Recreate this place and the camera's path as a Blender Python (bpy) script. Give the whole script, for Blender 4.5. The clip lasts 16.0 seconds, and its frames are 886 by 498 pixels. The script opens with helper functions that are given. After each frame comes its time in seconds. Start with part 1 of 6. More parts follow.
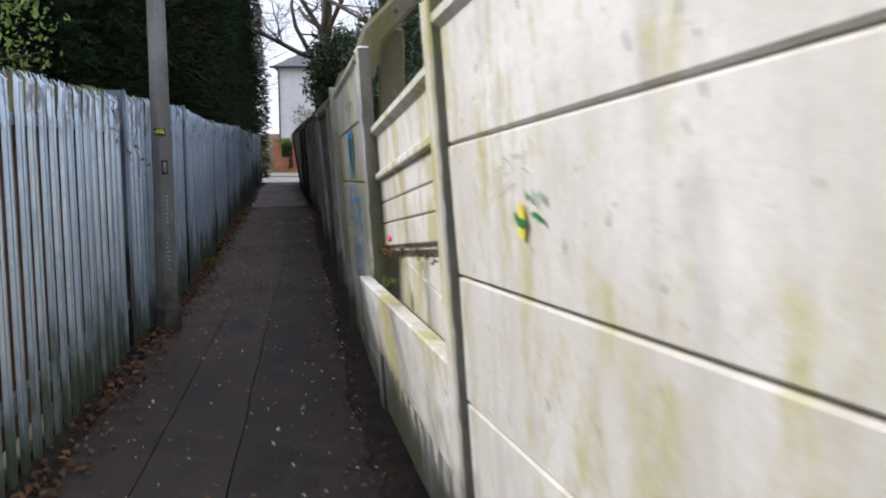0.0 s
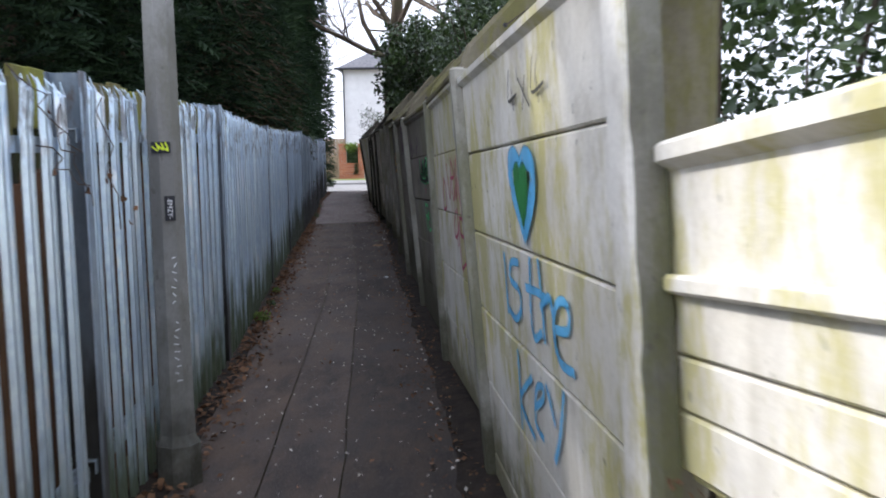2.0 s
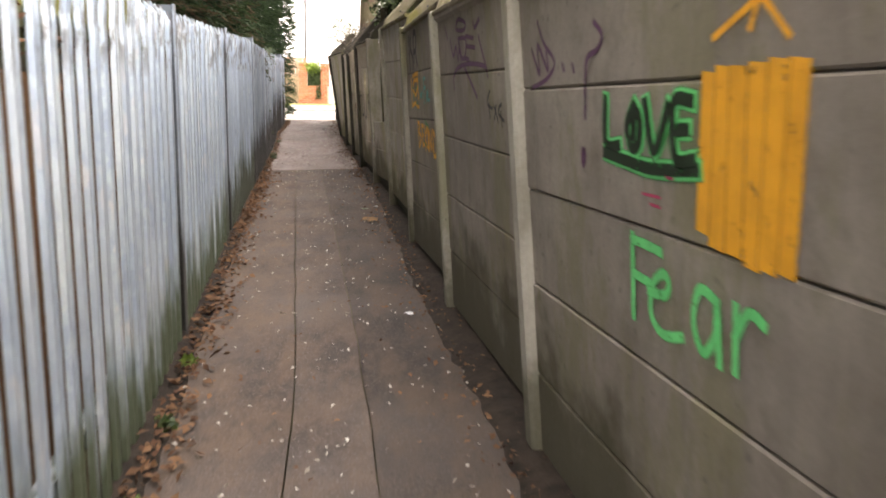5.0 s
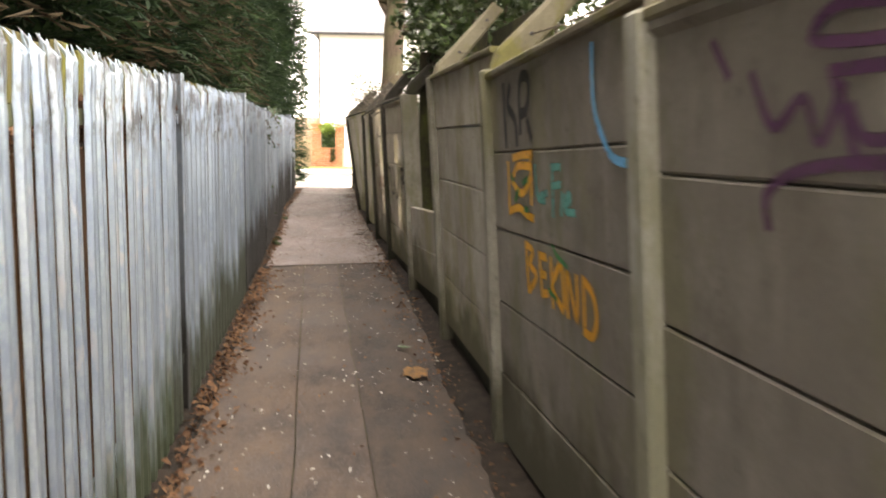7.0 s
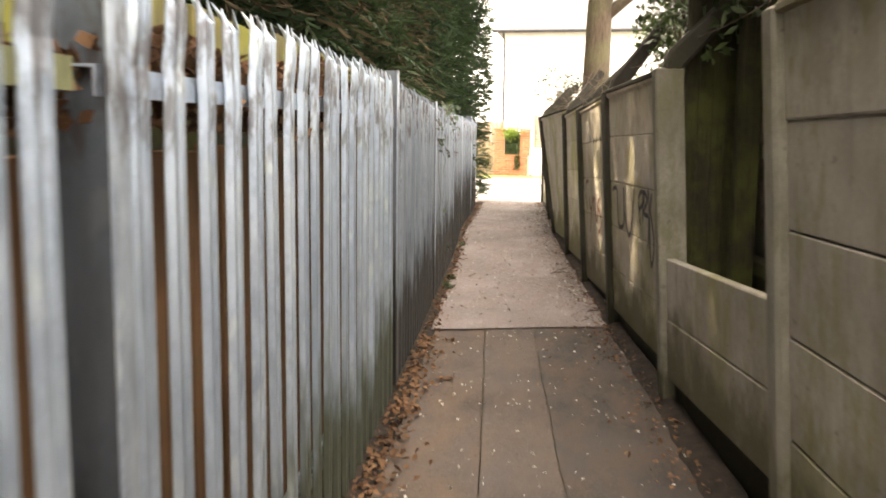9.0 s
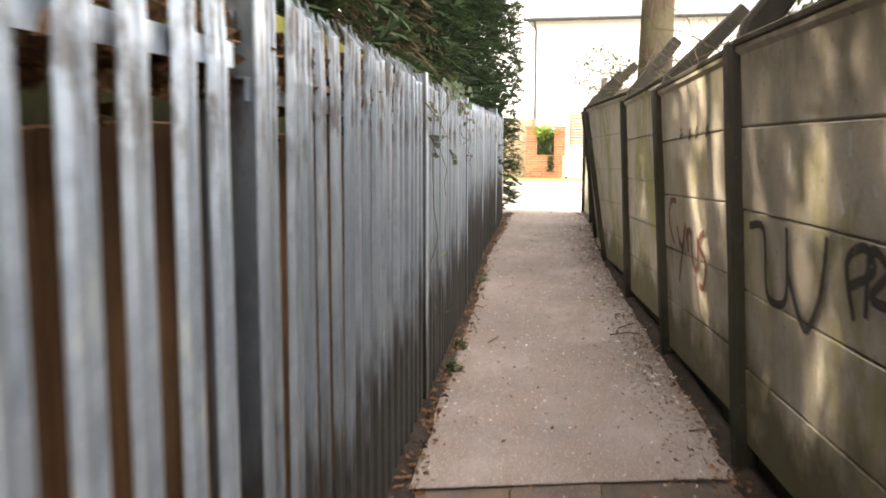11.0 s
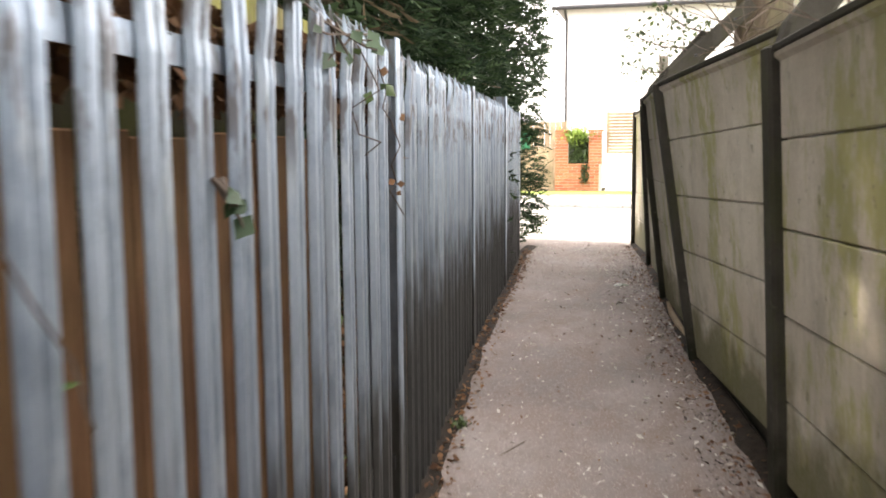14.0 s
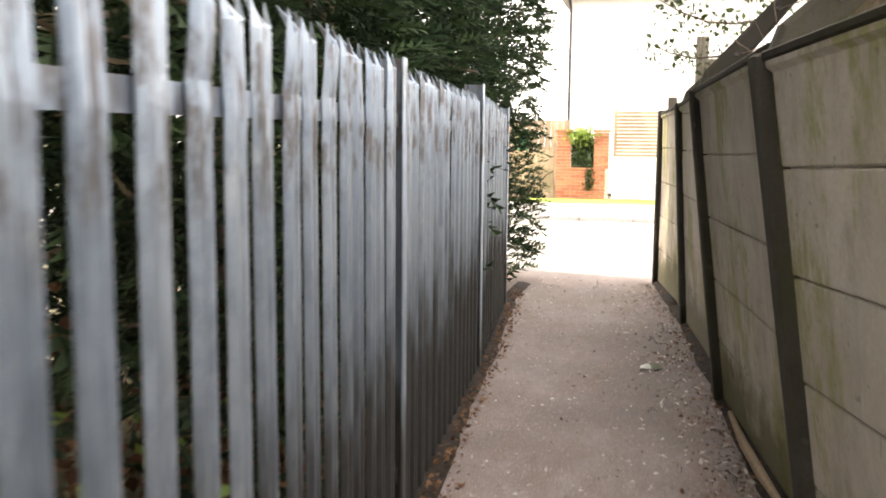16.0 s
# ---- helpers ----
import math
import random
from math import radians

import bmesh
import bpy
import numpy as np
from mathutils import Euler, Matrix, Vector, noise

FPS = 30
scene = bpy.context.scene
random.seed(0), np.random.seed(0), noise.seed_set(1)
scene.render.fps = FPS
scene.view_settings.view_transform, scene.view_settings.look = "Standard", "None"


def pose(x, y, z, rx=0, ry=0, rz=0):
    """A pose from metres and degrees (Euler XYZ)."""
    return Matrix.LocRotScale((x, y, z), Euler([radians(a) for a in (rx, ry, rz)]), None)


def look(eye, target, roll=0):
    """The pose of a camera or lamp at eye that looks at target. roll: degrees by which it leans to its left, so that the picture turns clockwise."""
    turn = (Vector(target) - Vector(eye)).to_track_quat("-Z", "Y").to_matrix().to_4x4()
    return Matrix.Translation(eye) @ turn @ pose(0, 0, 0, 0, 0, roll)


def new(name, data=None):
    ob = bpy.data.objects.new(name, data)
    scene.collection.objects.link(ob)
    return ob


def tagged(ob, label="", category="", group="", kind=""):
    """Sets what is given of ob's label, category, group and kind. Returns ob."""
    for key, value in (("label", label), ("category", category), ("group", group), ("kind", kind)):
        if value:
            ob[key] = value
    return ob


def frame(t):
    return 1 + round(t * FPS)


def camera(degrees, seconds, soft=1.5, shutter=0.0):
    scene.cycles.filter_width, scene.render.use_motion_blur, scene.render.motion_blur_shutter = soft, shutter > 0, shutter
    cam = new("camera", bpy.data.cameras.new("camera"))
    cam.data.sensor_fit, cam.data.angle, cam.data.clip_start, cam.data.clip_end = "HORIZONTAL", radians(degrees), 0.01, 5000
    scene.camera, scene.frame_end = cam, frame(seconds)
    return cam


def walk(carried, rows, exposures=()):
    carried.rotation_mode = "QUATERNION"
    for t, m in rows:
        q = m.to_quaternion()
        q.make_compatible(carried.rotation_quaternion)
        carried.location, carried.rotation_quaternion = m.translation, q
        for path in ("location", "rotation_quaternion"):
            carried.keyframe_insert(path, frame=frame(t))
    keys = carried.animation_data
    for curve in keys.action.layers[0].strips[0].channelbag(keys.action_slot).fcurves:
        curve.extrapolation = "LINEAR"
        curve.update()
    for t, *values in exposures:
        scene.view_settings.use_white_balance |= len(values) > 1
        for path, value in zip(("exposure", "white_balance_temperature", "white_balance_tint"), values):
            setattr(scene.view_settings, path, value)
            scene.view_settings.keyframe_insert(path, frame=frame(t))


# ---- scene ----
cam = camera(53.7, 16.0, soft=1.8, shutter=0.45)
PATH = [
    (0, (0.922, -1.117, 1.179), (1.051, 0.866, 0.953), -0.3),
    (0.5, (0.796, -0.463, 1.253), (0.871, 1.523, 1.031), -0.5),
    (1, (0.691, 0.146, 1.269), (0.713, 2.134, 1.051), -0.6),
    (1.5, (0.626, 0.745, 1.263), (0.619, 2.734, 1.051), -0.6),
    (2, (0.548, 1.351, 1.267), (0.536, 3.339, 1.048), -0.8),
    (2.5, (0.473, 2.005, 1.254), (0.467, 3.992, 1.024), -0.7),
    (3, (0.352, 2.659, 1.242), (0.356, 4.641, 0.979), -0.6),
    (3.2, (0.297, 2.928, 1.228), (0.309, 4.908, 0.946), -0.6),
    (5.3, (-0.152, 6.098, 1.257), (-0.057, 8.057, 0.862), 1.0),
    (5.5, (-0.177, 6.396, 1.271), (-0.079, 8.353, 0.871), 0.9),
    (6, (-0.272, 7.099, 1.304), (-0.157, 9.055, 0.905), 1.0),
    (6.5, (-0.337, 7.768, 1.319), (-0.218, 9.74, 1.005), 0.9),
    (7, (-0.411, 8.502, 1.326), (-0.352, 10.485, 1.071), 0.9),
    (7.5, (-0.528, 9.262, 1.312), (-0.603, 11.245, 1.065), 0.7),
    (8, (-0.621, 9.951, 1.32), (-0.812, 11.927, 1.073), 0.6),
    (8.5, (-0.718, 10.675, 1.3), (-1.009, 12.638, 1.055), 0.7),
    (9, (-0.81, 11.391, 1.309), (-1.156, 13.346, 1.062), 0.7),
    (9.5, (-0.91, 12.079, 1.317), (-1.294, 14.025, 1.067), 0.6),
    (10, (-1.002, 12.75, 1.314), (-1.403, 14.693, 1.063), 0.6),
    (12.3, (-1.282, 16.031, 1.28), (-1.712, 17.971, 1.047), -0.3),
    (12.5, (-1.306, 16.277, 1.29), (-1.737, 18.217, 1.06), -0.2),
    (13, (-1.389, 16.927, 1.271), (-1.833, 18.863, 1.044), -0.2),
    (13.5, (-1.462, 17.558, 1.275), (-1.924, 19.491, 1.044), -0.1),
    (14, (-1.566, 18.183, 1.282), (-2.053, 20.109, 1.052), -0.4),
    (14.5, (-1.657, 18.801, 1.316), (-2.153, 20.725, 1.081), -0.2),
    (15, (-1.732, 19.381, 1.334), (-2.232, 21.303, 1.101), -0.1),
    (15.5, (-1.809, 20.011, 1.333), (-2.303, 21.935, 1.1), 0.0),
    (16, (-1.86, 20.618, 1.373), (-2.346, 22.543, 1.134), 0.5),
]
EXPOSURES = [(0.0, 0.25, 5880, 16), (1.0, 0.55, 5950, 16), (1.5, 0.68, 5960, 16), (2.0, 0.95, 5820, 15), (2.5, 1.40, 5900, 17), (3.2, 1.8, 6250, 19), (5.3, 2.85, 8000, 18), (6.3, 3.22, 8100, 17), (6.6, 3.22, 8000, 15), (7.0, 2.85, 8200, 15), (8.0, 2.75, 8650, 15), (9.0, 2.95, 8700, 15), (10.0, 2.98, 8700, 16), (12.3, 2.58, 7250, 13), (13.5, 2.85, 7400, 14), (14.5, 2.53, 7600, 14), (16.0, 2.6, 7850, 15)]
walk(cam, [(t, look(eye, target, roll)) for t, eye, target, roll in PATH], EXPOSURES)

# ---- sky and sun ----
SUN_ELEV, SUN_AZ = 37.0, -72.0        # azimuth from +y towards +x
world = bpy.data.worlds.new("world")
scene.world = world
world.use_nodes = True
wn = world.node_tree
sky = wn.nodes.new("ShaderNodeTexSky")
sky.sky_type, sky.sun_disc = "NISHITA", False
sky.sun_elevation, sky.sun_rotation = radians(SUN_ELEV), radians(SUN_AZ)
sky.air_density, sky.dust_density, sky.ozone_density = 1.0, 4.0, 1.0
wash = wn.nodes.new("ShaderNodeMix")
wash.data_type = "RGBA"
wash.inputs[0].default_value = 0.75
wash.inputs[7].default_value = (9.0, 9.2, 9.6, 1)
wn.links.new(sky.outputs[0], wash.inputs[6])
wn.links.new(wash.outputs[2], wn.nodes["Background"].inputs[0])
wn.nodes["Background"].inputs[1].default_value = 0.13
sun_dir = Vector((math.sin(radians(SUN_AZ)) * math.cos(radians(SUN_ELEV)), math.cos(radians(SUN_AZ)) * math.cos(radians(SUN_ELEV)), math.sin(radians(SUN_ELEV))))
sun = new("sun", bpy.data.lights.new("sun", "SUN"))
sun.data.energy, sun.data.angle, sun.data.color = 3.0, radians(2.0), (1.0, 0.94, 0.84)
sun.matrix_world = look(sun_dir * 60, (0, 0, 0))

# ---- materials ----
class Nodes:
    """A small builder for one principled material."""

    def __init__(self, name, rough=0.8, metal=0.0, spec=0.4):
        self.mat = bpy.data.materials.new(name)
        self.mat.use_nodes = True
        self.t = self.mat.node_tree
        self.bsdf = self.t.nodes["Principled BSDF"]
        self.bsdf.inputs["Roughness"].default_value = rough
        self.bsdf.inputs["Metallic"].default_value = metal
        self.bsdf.inputs["Specular IOR Level"].default_value = spec
        self.geo = self.t.nodes.new("ShaderNodeNewGeometry")
        self.pos = self.geo.outputs["Position"]

    def put(self, kind, **values):
        n = self.t.nodes.new(kind)
        for key, value in values.items():
            setattr(n, key, value)
        return n

    def link(self, a, b):
        self.t.links.new(a, b)

    def local(self):
        self.pos = self.t.nodes.new("ShaderNodeTexCoord").outputs["Object"]

    def scaled(self, s):
        m = self.put("ShaderNodeVectorMath", operation="MULTIPLY")
        self.link(self.pos, m.inputs[0])
        m.inputs[1].default_value = s if isinstance(s, tuple) else (s, s, s)
        return m.outputs[0]

    def noise(self, scale, detail=4.0, rough=0.6, stretch=None):
        n = self.put("ShaderNodeTexNoise")
        self.link(self.scaled(stretch or (1, 1, 1)), n.inputs["Vector"])
        n.inputs["Scale"].default_value, n.inputs["Detail"].default_value = scale, detail
        n.inputs["Roughness"].default_value = rough
        return n.outputs[0]

    def ramp(self, value, lo, hi, a=0.0, b=1.0):
        m = self.put("ShaderNodeMapRange", interpolation_type="SMOOTHSTEP")
        self.link(value, m.inputs[0])
        for k, v in zip((1, 2, 3, 4), (lo, hi, a, b)):
            m.inputs[k].default_value = v
        return m.outputs[0]

    def calc(self, op, a, b):
        m = self.put("ShaderNodeMath", operation=op)
        for k, v in ((0, a), (1, b)):
            if isinstance(v, (int, float)):
                m.inputs[k].default_value = v
            else:
                self.link(v, m.inputs[k])
        return m.outputs[0]

    def mix(self, fac, a, b):
        m = self.put("ShaderNodeMix", data_type="RGBA")
        for k, v in ((0, fac), (6, a), (7, b)):
            if isinstance(v, (int, float)):
                m.inputs[k].default_value = v
            elif isinstance(v, tuple):
                m.inputs[k].default_value = (*v, 1)
            else:
                self.link(v, m.inputs[k])
        return m.outputs[2]

    def height(self):
        s = self.put("ShaderNodeSeparateXYZ")
        self.link(self.geo.outputs["Position"], s.inputs[0])
        return s.outputs[2]

    def colour(self, c):
        if isinstance(c, tuple):
            self.bsdf.inputs["Base Color"].default_value = (*c, 1)
        else:
            self.link(c, self.bsdf.inputs["Base Color"])

    def rand(self):
        return self.put("ShaderNodeObjectInfo").outputs["Random"]

    def island(self):
        return self.geo.outputs["Random Per Island"]

    def bump(self, value, strength=0.3, dist=0.01):
        b = self.put("ShaderNodeBump")
        b.inputs["Strength"].default_value, b.inputs["Distance"].default_value = strength, dist
        self.link(value, b.inputs["Height"])
        self.link(b.outputs[0], self.bsdf.inputs["Normal"])


def concrete(name, base, pale, algae, amount, foot_rise=0.0):
    """Weathered precast concrete: pale blotches, vertical runs, green algae and fine grain."""
    n = Nodes(name, rough=0.9, spec=0.25)
    blot = n.noise(1.7, 6, 0.62)
    c = n.mix(n.ramp(blot, 0.35, 0.65), base, pale)
    runs = n.noise(5.0, 4, 0.6, (1.6, 1.6, 0.18))
    c = n.mix(n.calc("MULTIPLY", n.ramp(runs, 0.5, 0.72), 0.45), c, tuple(v * 0.68 for v in base))
    dirt = n.noise(6.5, 6, 0.72, (1, 1, 0.7))
    c = n.mix(n.calc("MULTIPLY", n.ramp(dirt, 0.5, 0.7), 0.42), c, (base[0] * 0.5, base[1] * 0.47, base[2] * 0.4))
    drip = n.noise(7.5, 4, 0.6, (1.5, 1.5, 0.14))
    c = n.mix(n.calc("MULTIPLY", n.ramp(drip, 0.58, 0.72), 0.4), c, tuple(min(0.8, v * 1.15) for v in pale))
    grow = n.noise(2.3, 7, 0.78, (1, 1, 0.45))
    c = n.mix(n.calc("MULTIPLY", n.ramp(grow, 0.47, 0.60), amount), c, algae)
    # darker towards the ground, with an uneven upper edge
    foot = n.ramp(n.calc("ADD", n.height(), n.calc("MULTIPLY", n.noise(3.2, 5, 0.65), -0.9)), -0.36 + foot_rise, -0.06 + foot_rise * 1.3, 0.88, 0.0)
    c = n.mix(foot, c, tuple(v * 0.28 for v in algae))
    fine = n.noise(70, 3, 0.7)
    c = n.mix(n.calc("MULTIPLY", n.ramp(fine, 0.3, 0.8), 0.3), c, tuple(v * 0.6 for v in base))
    pits = n.ramp(n.noise(24, 2, 0.5), 0.68, 0.74)
    c = n.mix(n.calc("MULTIPLY", pits, 0.5), c, (0.09, 0.085, 0.07))
    n.colour(n.mix(n.calc("MULTIPLY", n.rand(), 0.22), c, tuple(v * 0.75 for v in base)))
    n.bump(n.calc("ADD", n.calc("MULTIPLY", fine, 0.5), n.noise(12, 4)), 0.25, 0.008)
    return n.mat


# partly painted light: M_PANEL darker mid-alley in shade, M_PANEL_GREEN paler towards the road
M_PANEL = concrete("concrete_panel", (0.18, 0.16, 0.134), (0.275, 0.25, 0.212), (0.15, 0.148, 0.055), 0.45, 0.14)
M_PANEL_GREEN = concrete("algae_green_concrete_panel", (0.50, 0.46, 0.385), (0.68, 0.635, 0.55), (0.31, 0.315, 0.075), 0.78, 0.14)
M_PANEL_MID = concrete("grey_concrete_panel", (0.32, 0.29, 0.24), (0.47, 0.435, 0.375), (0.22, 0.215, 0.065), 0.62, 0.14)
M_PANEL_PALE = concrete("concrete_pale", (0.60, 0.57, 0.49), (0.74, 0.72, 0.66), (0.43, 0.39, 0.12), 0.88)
# near black: the shade on the far posts' near sides is put into it
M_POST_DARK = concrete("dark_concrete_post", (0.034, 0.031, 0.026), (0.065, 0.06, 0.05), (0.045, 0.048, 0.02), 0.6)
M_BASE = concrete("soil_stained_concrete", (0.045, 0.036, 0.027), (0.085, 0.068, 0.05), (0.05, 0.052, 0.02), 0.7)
M_POST_SIDE = concrete("rough_dark_mortar", (0.13, 0.125, 0.10), (0.24, 0.23, 0.19), (0.13, 0.135, 0.05), 0.7)
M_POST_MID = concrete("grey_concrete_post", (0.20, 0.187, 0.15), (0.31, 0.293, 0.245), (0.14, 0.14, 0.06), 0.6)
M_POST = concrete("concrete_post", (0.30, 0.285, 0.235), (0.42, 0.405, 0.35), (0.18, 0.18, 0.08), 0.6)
M_ARM = concrete("mossy_concrete_arm", (0.15, 0.13, 0.09), (0.26, 0.235, 0.165), (0.17, 0.16, 0.05), 0.9)
M_LAMP = concrete("concrete_column", (0.21, 0.205, 0.19), (0.33, 0.325, 0.31), (0.13, 0.125, 0.085), 0.6)


def galvanised(name, brightness, stain, soil):
    tone = lambda r, g, b: tuple(min(0.96, v) for v in (r * brightness * 0.90, g * brightness, b * brightness * 1.07))
    n = Nodes(name, rough=0.45, metal=0.75, spec=0.5)
    spangle = n.noise(30, 5, 0.72, (1, 1, 0.7))
    cloud = n.noise(4.5, 4, 0.6, (1, 1, 0.35))
    streak = n.noise(14, 4, 0.6, (1, 1, 0.08))
    c = n.mix(n.ramp(spangle, 0.38, 0.64), tone(0.56, 0.62, 0.71), tone(0.74, 0.79, 0.87))
    c = n.mix(n.calc("MULTIPLY", n.ramp(cloud, 0.4, 0.65), 0.55), c, tone(0.88, 0.91, 0.95))
    # highlights painted into the colour as near-white patches
    glint = n.noise(15, 3, 0.6, (1, 1, 0.4))
    c = n.mix(n.calc("MULTIPLY", n.ramp(glint, 0.57, 0.68), 0.7), c, tone(0.99, 1.0, 1.0))
    c = n.mix(n.calc("MULTIPLY", n.ramp(streak, 0.46, 0.70), 0.45), c, tone(0.30, 0.345, 0.42))
    blotch = n.noise(9, 5, 0.7, (1, 1, 0.5))
    c = n.mix(n.calc("MULTIPLY", n.ramp(blotch, 0.55, 0.66), 0.4), c, tone(0.36, 0.41, 0.50))
    c = n.mix(n.calc("MULTIPLY", n.rand(), 0.45), c, tone(0.42, 0.475, 0.56))
    # rust and algae stains low on the fence
    low = n.ramp(n.calc("ADD", n.height(), n.calc("MULTIPLY", n.noise(6, 4, 0.6, (1, 1, 0.25)), -1.1)), stain - 0.45, stain, 1.0, 0.0)
    c = n.mix(n.calc("MULTIPLY", low, 0.9), c, soil)
    # brown debris stains about the heads and the upper rail
    head = n.calc("MULTIPLY", n.ramp(n.height(), 1.18, 1.36), n.ramp(n.noise(20, 4, 0.65, (1, 1, 0.35)), 0.47, 0.62))
    c = n.mix(n.calc("MULTIPLY", head, 0.7), c, (0.10, 0.072, 0.055))
    n.colour(c)
    n.link(n.calc("ADD", n.calc("MULTIPLY", low, 0.35), n.ramp(spangle, 0.2, 0.8, 0.34, 0.56)), n.bsdf.inputs["Roughness"])
    n.bump(spangle, 0.12, 0.003)
    return n.mat


# one steel in four tones: the alley's light and shade put into its colour
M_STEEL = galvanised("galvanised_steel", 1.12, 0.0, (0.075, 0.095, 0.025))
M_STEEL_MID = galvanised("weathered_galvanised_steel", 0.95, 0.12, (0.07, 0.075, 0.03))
M_STEEL_SHADED = galvanised("dull_old_galvanised_steel", 0.66, 0.30, (0.05, 0.042, 0.03))
M_STEEL_DARK = galvanised("grimy_galvanised_steel", 0.54, 0.50, (0.04, 0.034, 0.025))


# posts in two steel tones: shade painted on the web, light on the flange
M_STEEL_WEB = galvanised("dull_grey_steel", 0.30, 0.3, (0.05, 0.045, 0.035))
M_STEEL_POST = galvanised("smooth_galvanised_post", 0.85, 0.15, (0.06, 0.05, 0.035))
M_STEEL_MOSS = galvanised("algae_stained_steel", 0.6, 2.6, (0.23, 0.24, 0.11))


def timber(name, dark, light, moss, amount):
    n = Nodes(name, rough=0.85, spec=0.25)
    grain = n.noise(9, 7, 0.72, (6, 6, 0.28))
    c = n.mix(n.ramp(grain, 0.3, 0.72), dark, light)
    c = n.mix(n.calc("MULTIPLY", n.rand(), 0.4), c, tuple(v * 0.55 for v in dark))
    c = n.mix(n.calc("MULTIPLY", n.ramp(n.noise(3, 5, 0.65), 0.42, 0.62), amount), c, moss)
    fine = n.noise(30, 5, 0.7, (5, 5, 0.15))
    c = n.mix(n.calc("MULTIPLY", n.ramp(fine, 0.5, 0.68), 0.5), c, tuple(v * 0.4 for v in dark))
    c = n.mix(n.calc("MULTIPLY", n.ramp(n.noise(1.6, 4, 0.6), 0.45, 0.62), 0.55), c, tuple(v * 0.5 for v in dark))
    n.colour(c)
    n.bump(grain, 0.35, 0.006)
    return n.mat


M_BOARD = timber("brown_boards", (0.135, 0.066, 0.034), (0.28, 0.15, 0.078), (0.10, 0.09, 0.035), 0.25)
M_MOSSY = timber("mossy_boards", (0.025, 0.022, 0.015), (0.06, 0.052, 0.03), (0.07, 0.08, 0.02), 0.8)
M_CAP = timber("mossy_cap", (0.10, 0.088, 0.036), (0.25, 0.22, 0.09), (0.26, 0.27, 0.04), 0.75)
M_GREYWOOD = timber("weathered_wood", (0.16, 0.14, 0.12), (0.32, 0.29, 0.25), (0.18, 0.18, 0.10), 0.3)
M_FENCEWOOD = timber("garden_fence_wood", (0.30, 0.22, 0.14), (0.48, 0.38, 0.27), (0.25, 0.22, 0.14), 0.3)
M_BARK = timber("bark", (0.07, 0.05, 0.035), (0.20, 0.15, 0.11), (0.12, 0.13, 0.06), 0.4)


def asphalt(name, base, light, warm, start_shade=0.0):
    n = Nodes(name, rough=0.88, spec=0.3)
    blot = n.noise(0.9, 5, 0.6)
    c = n.mix(n.ramp(blot, 0.35, 0.65), base, light)
    c = n.mix(n.calc("MULTIPLY", n.ramp(n.noise(5.0, 7, 0.75, (1, 0.35, 1)), 0.36, 0.66), 0.8), c, warm)
    stones = n.noise(130, 2, 0.6)
    c = n.mix(n.ramp(stones, 0.56, 0.68), c, tuple(min(1, v * 1.55) for v in light))
    c = n.mix(n.calc("MULTIPLY", n.ramp(n.noise(75, 2, 0.6), 0.25, 0.42, 1, 0), 0.6), c, tuple(v * 0.4 for v in base))
    # shade over the path's start, painted in as a darker colour at low y
    if start_shade:
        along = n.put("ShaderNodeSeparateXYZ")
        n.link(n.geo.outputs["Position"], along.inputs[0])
        shade_mask = n.ramp(n.calc("ADD", along.outputs[1], n.calc("MULTIPLY", n.noise(0.8, 4, 0.6), 5.0)), 5.0, 9.5, start_shade, 0.0)
        c = n.mix(shade_mask, c, tuple(v * 0.45 for v in base))
    n.colour(c)
    n.bump(n.calc("ADD", stones, n.calc("MULTIPLY", n.noise(9, 4), 0.8)), 0.5, 0.006)
    return n.mat


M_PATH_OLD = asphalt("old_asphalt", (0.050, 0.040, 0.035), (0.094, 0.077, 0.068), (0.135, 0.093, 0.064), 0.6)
# darker asphalt for the strip along the concrete fence
M_PATH_DARK = asphalt("damp_dark_asphalt", (0.034, 0.029, 0.027), (0.068, 0.058, 0.053), (0.095, 0.069, 0.05), 0.5)
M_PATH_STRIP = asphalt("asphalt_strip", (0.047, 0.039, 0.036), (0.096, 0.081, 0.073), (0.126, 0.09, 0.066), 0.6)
M_PATH_NEW = asphalt("newer_asphalt", (0.14, 0.12, 0.114), (0.24, 0.21, 0.20), (0.175, 0.13, 0.11))
M_ROAD = asphalt("road_asphalt", (0.16, 0.155, 0.15), (0.24, 0.235, 0.23), (0.2, 0.19, 0.175))


def simple(name, a, b, scale=8, rough=0.85, bump=0.3, spec=0.3, isl=False):
    n = Nodes(name, rough=rough, spec=spec)
    c = n.mix(n.ramp(n.noise(scale, 5), 0.3, 0.7), a, b)
    if isl:
        c = n.mix(n.island(), c, tuple(v * 0.45 for v in a))
    n.colour(c)
    n.bump(n.noise(scale * 5, 4), bump, 0.01)
    return n.mat


# real soil, darkened to put in the shadow at the fence's foot
M_SOIL = simple("leafy_soil", (0.012, 0.009, 0.007), (0.034, 0.025, 0.018), 14, 0.95, 0.8)
M_GROUND = simple("rough_ground", (0.06, 0.05, 0.03), (0.10, 0.10, 0.05), 3, 0.95, 0.8)
M_GRASS = simple("verge_grass", (0.10, 0.16, 0.03), (0.22, 0.28, 0.06), 12, 0.9, 0.9)
M_KERB = simple("kerb_stone", (0.3, 0.29, 0.27), (0.42, 0.41, 0.39), 9)
M_RENDER = simple("white_render", (0.74, 0.73, 0.71), (0.82, 0.81, 0.79), 2.5, 0.9, 0.1)
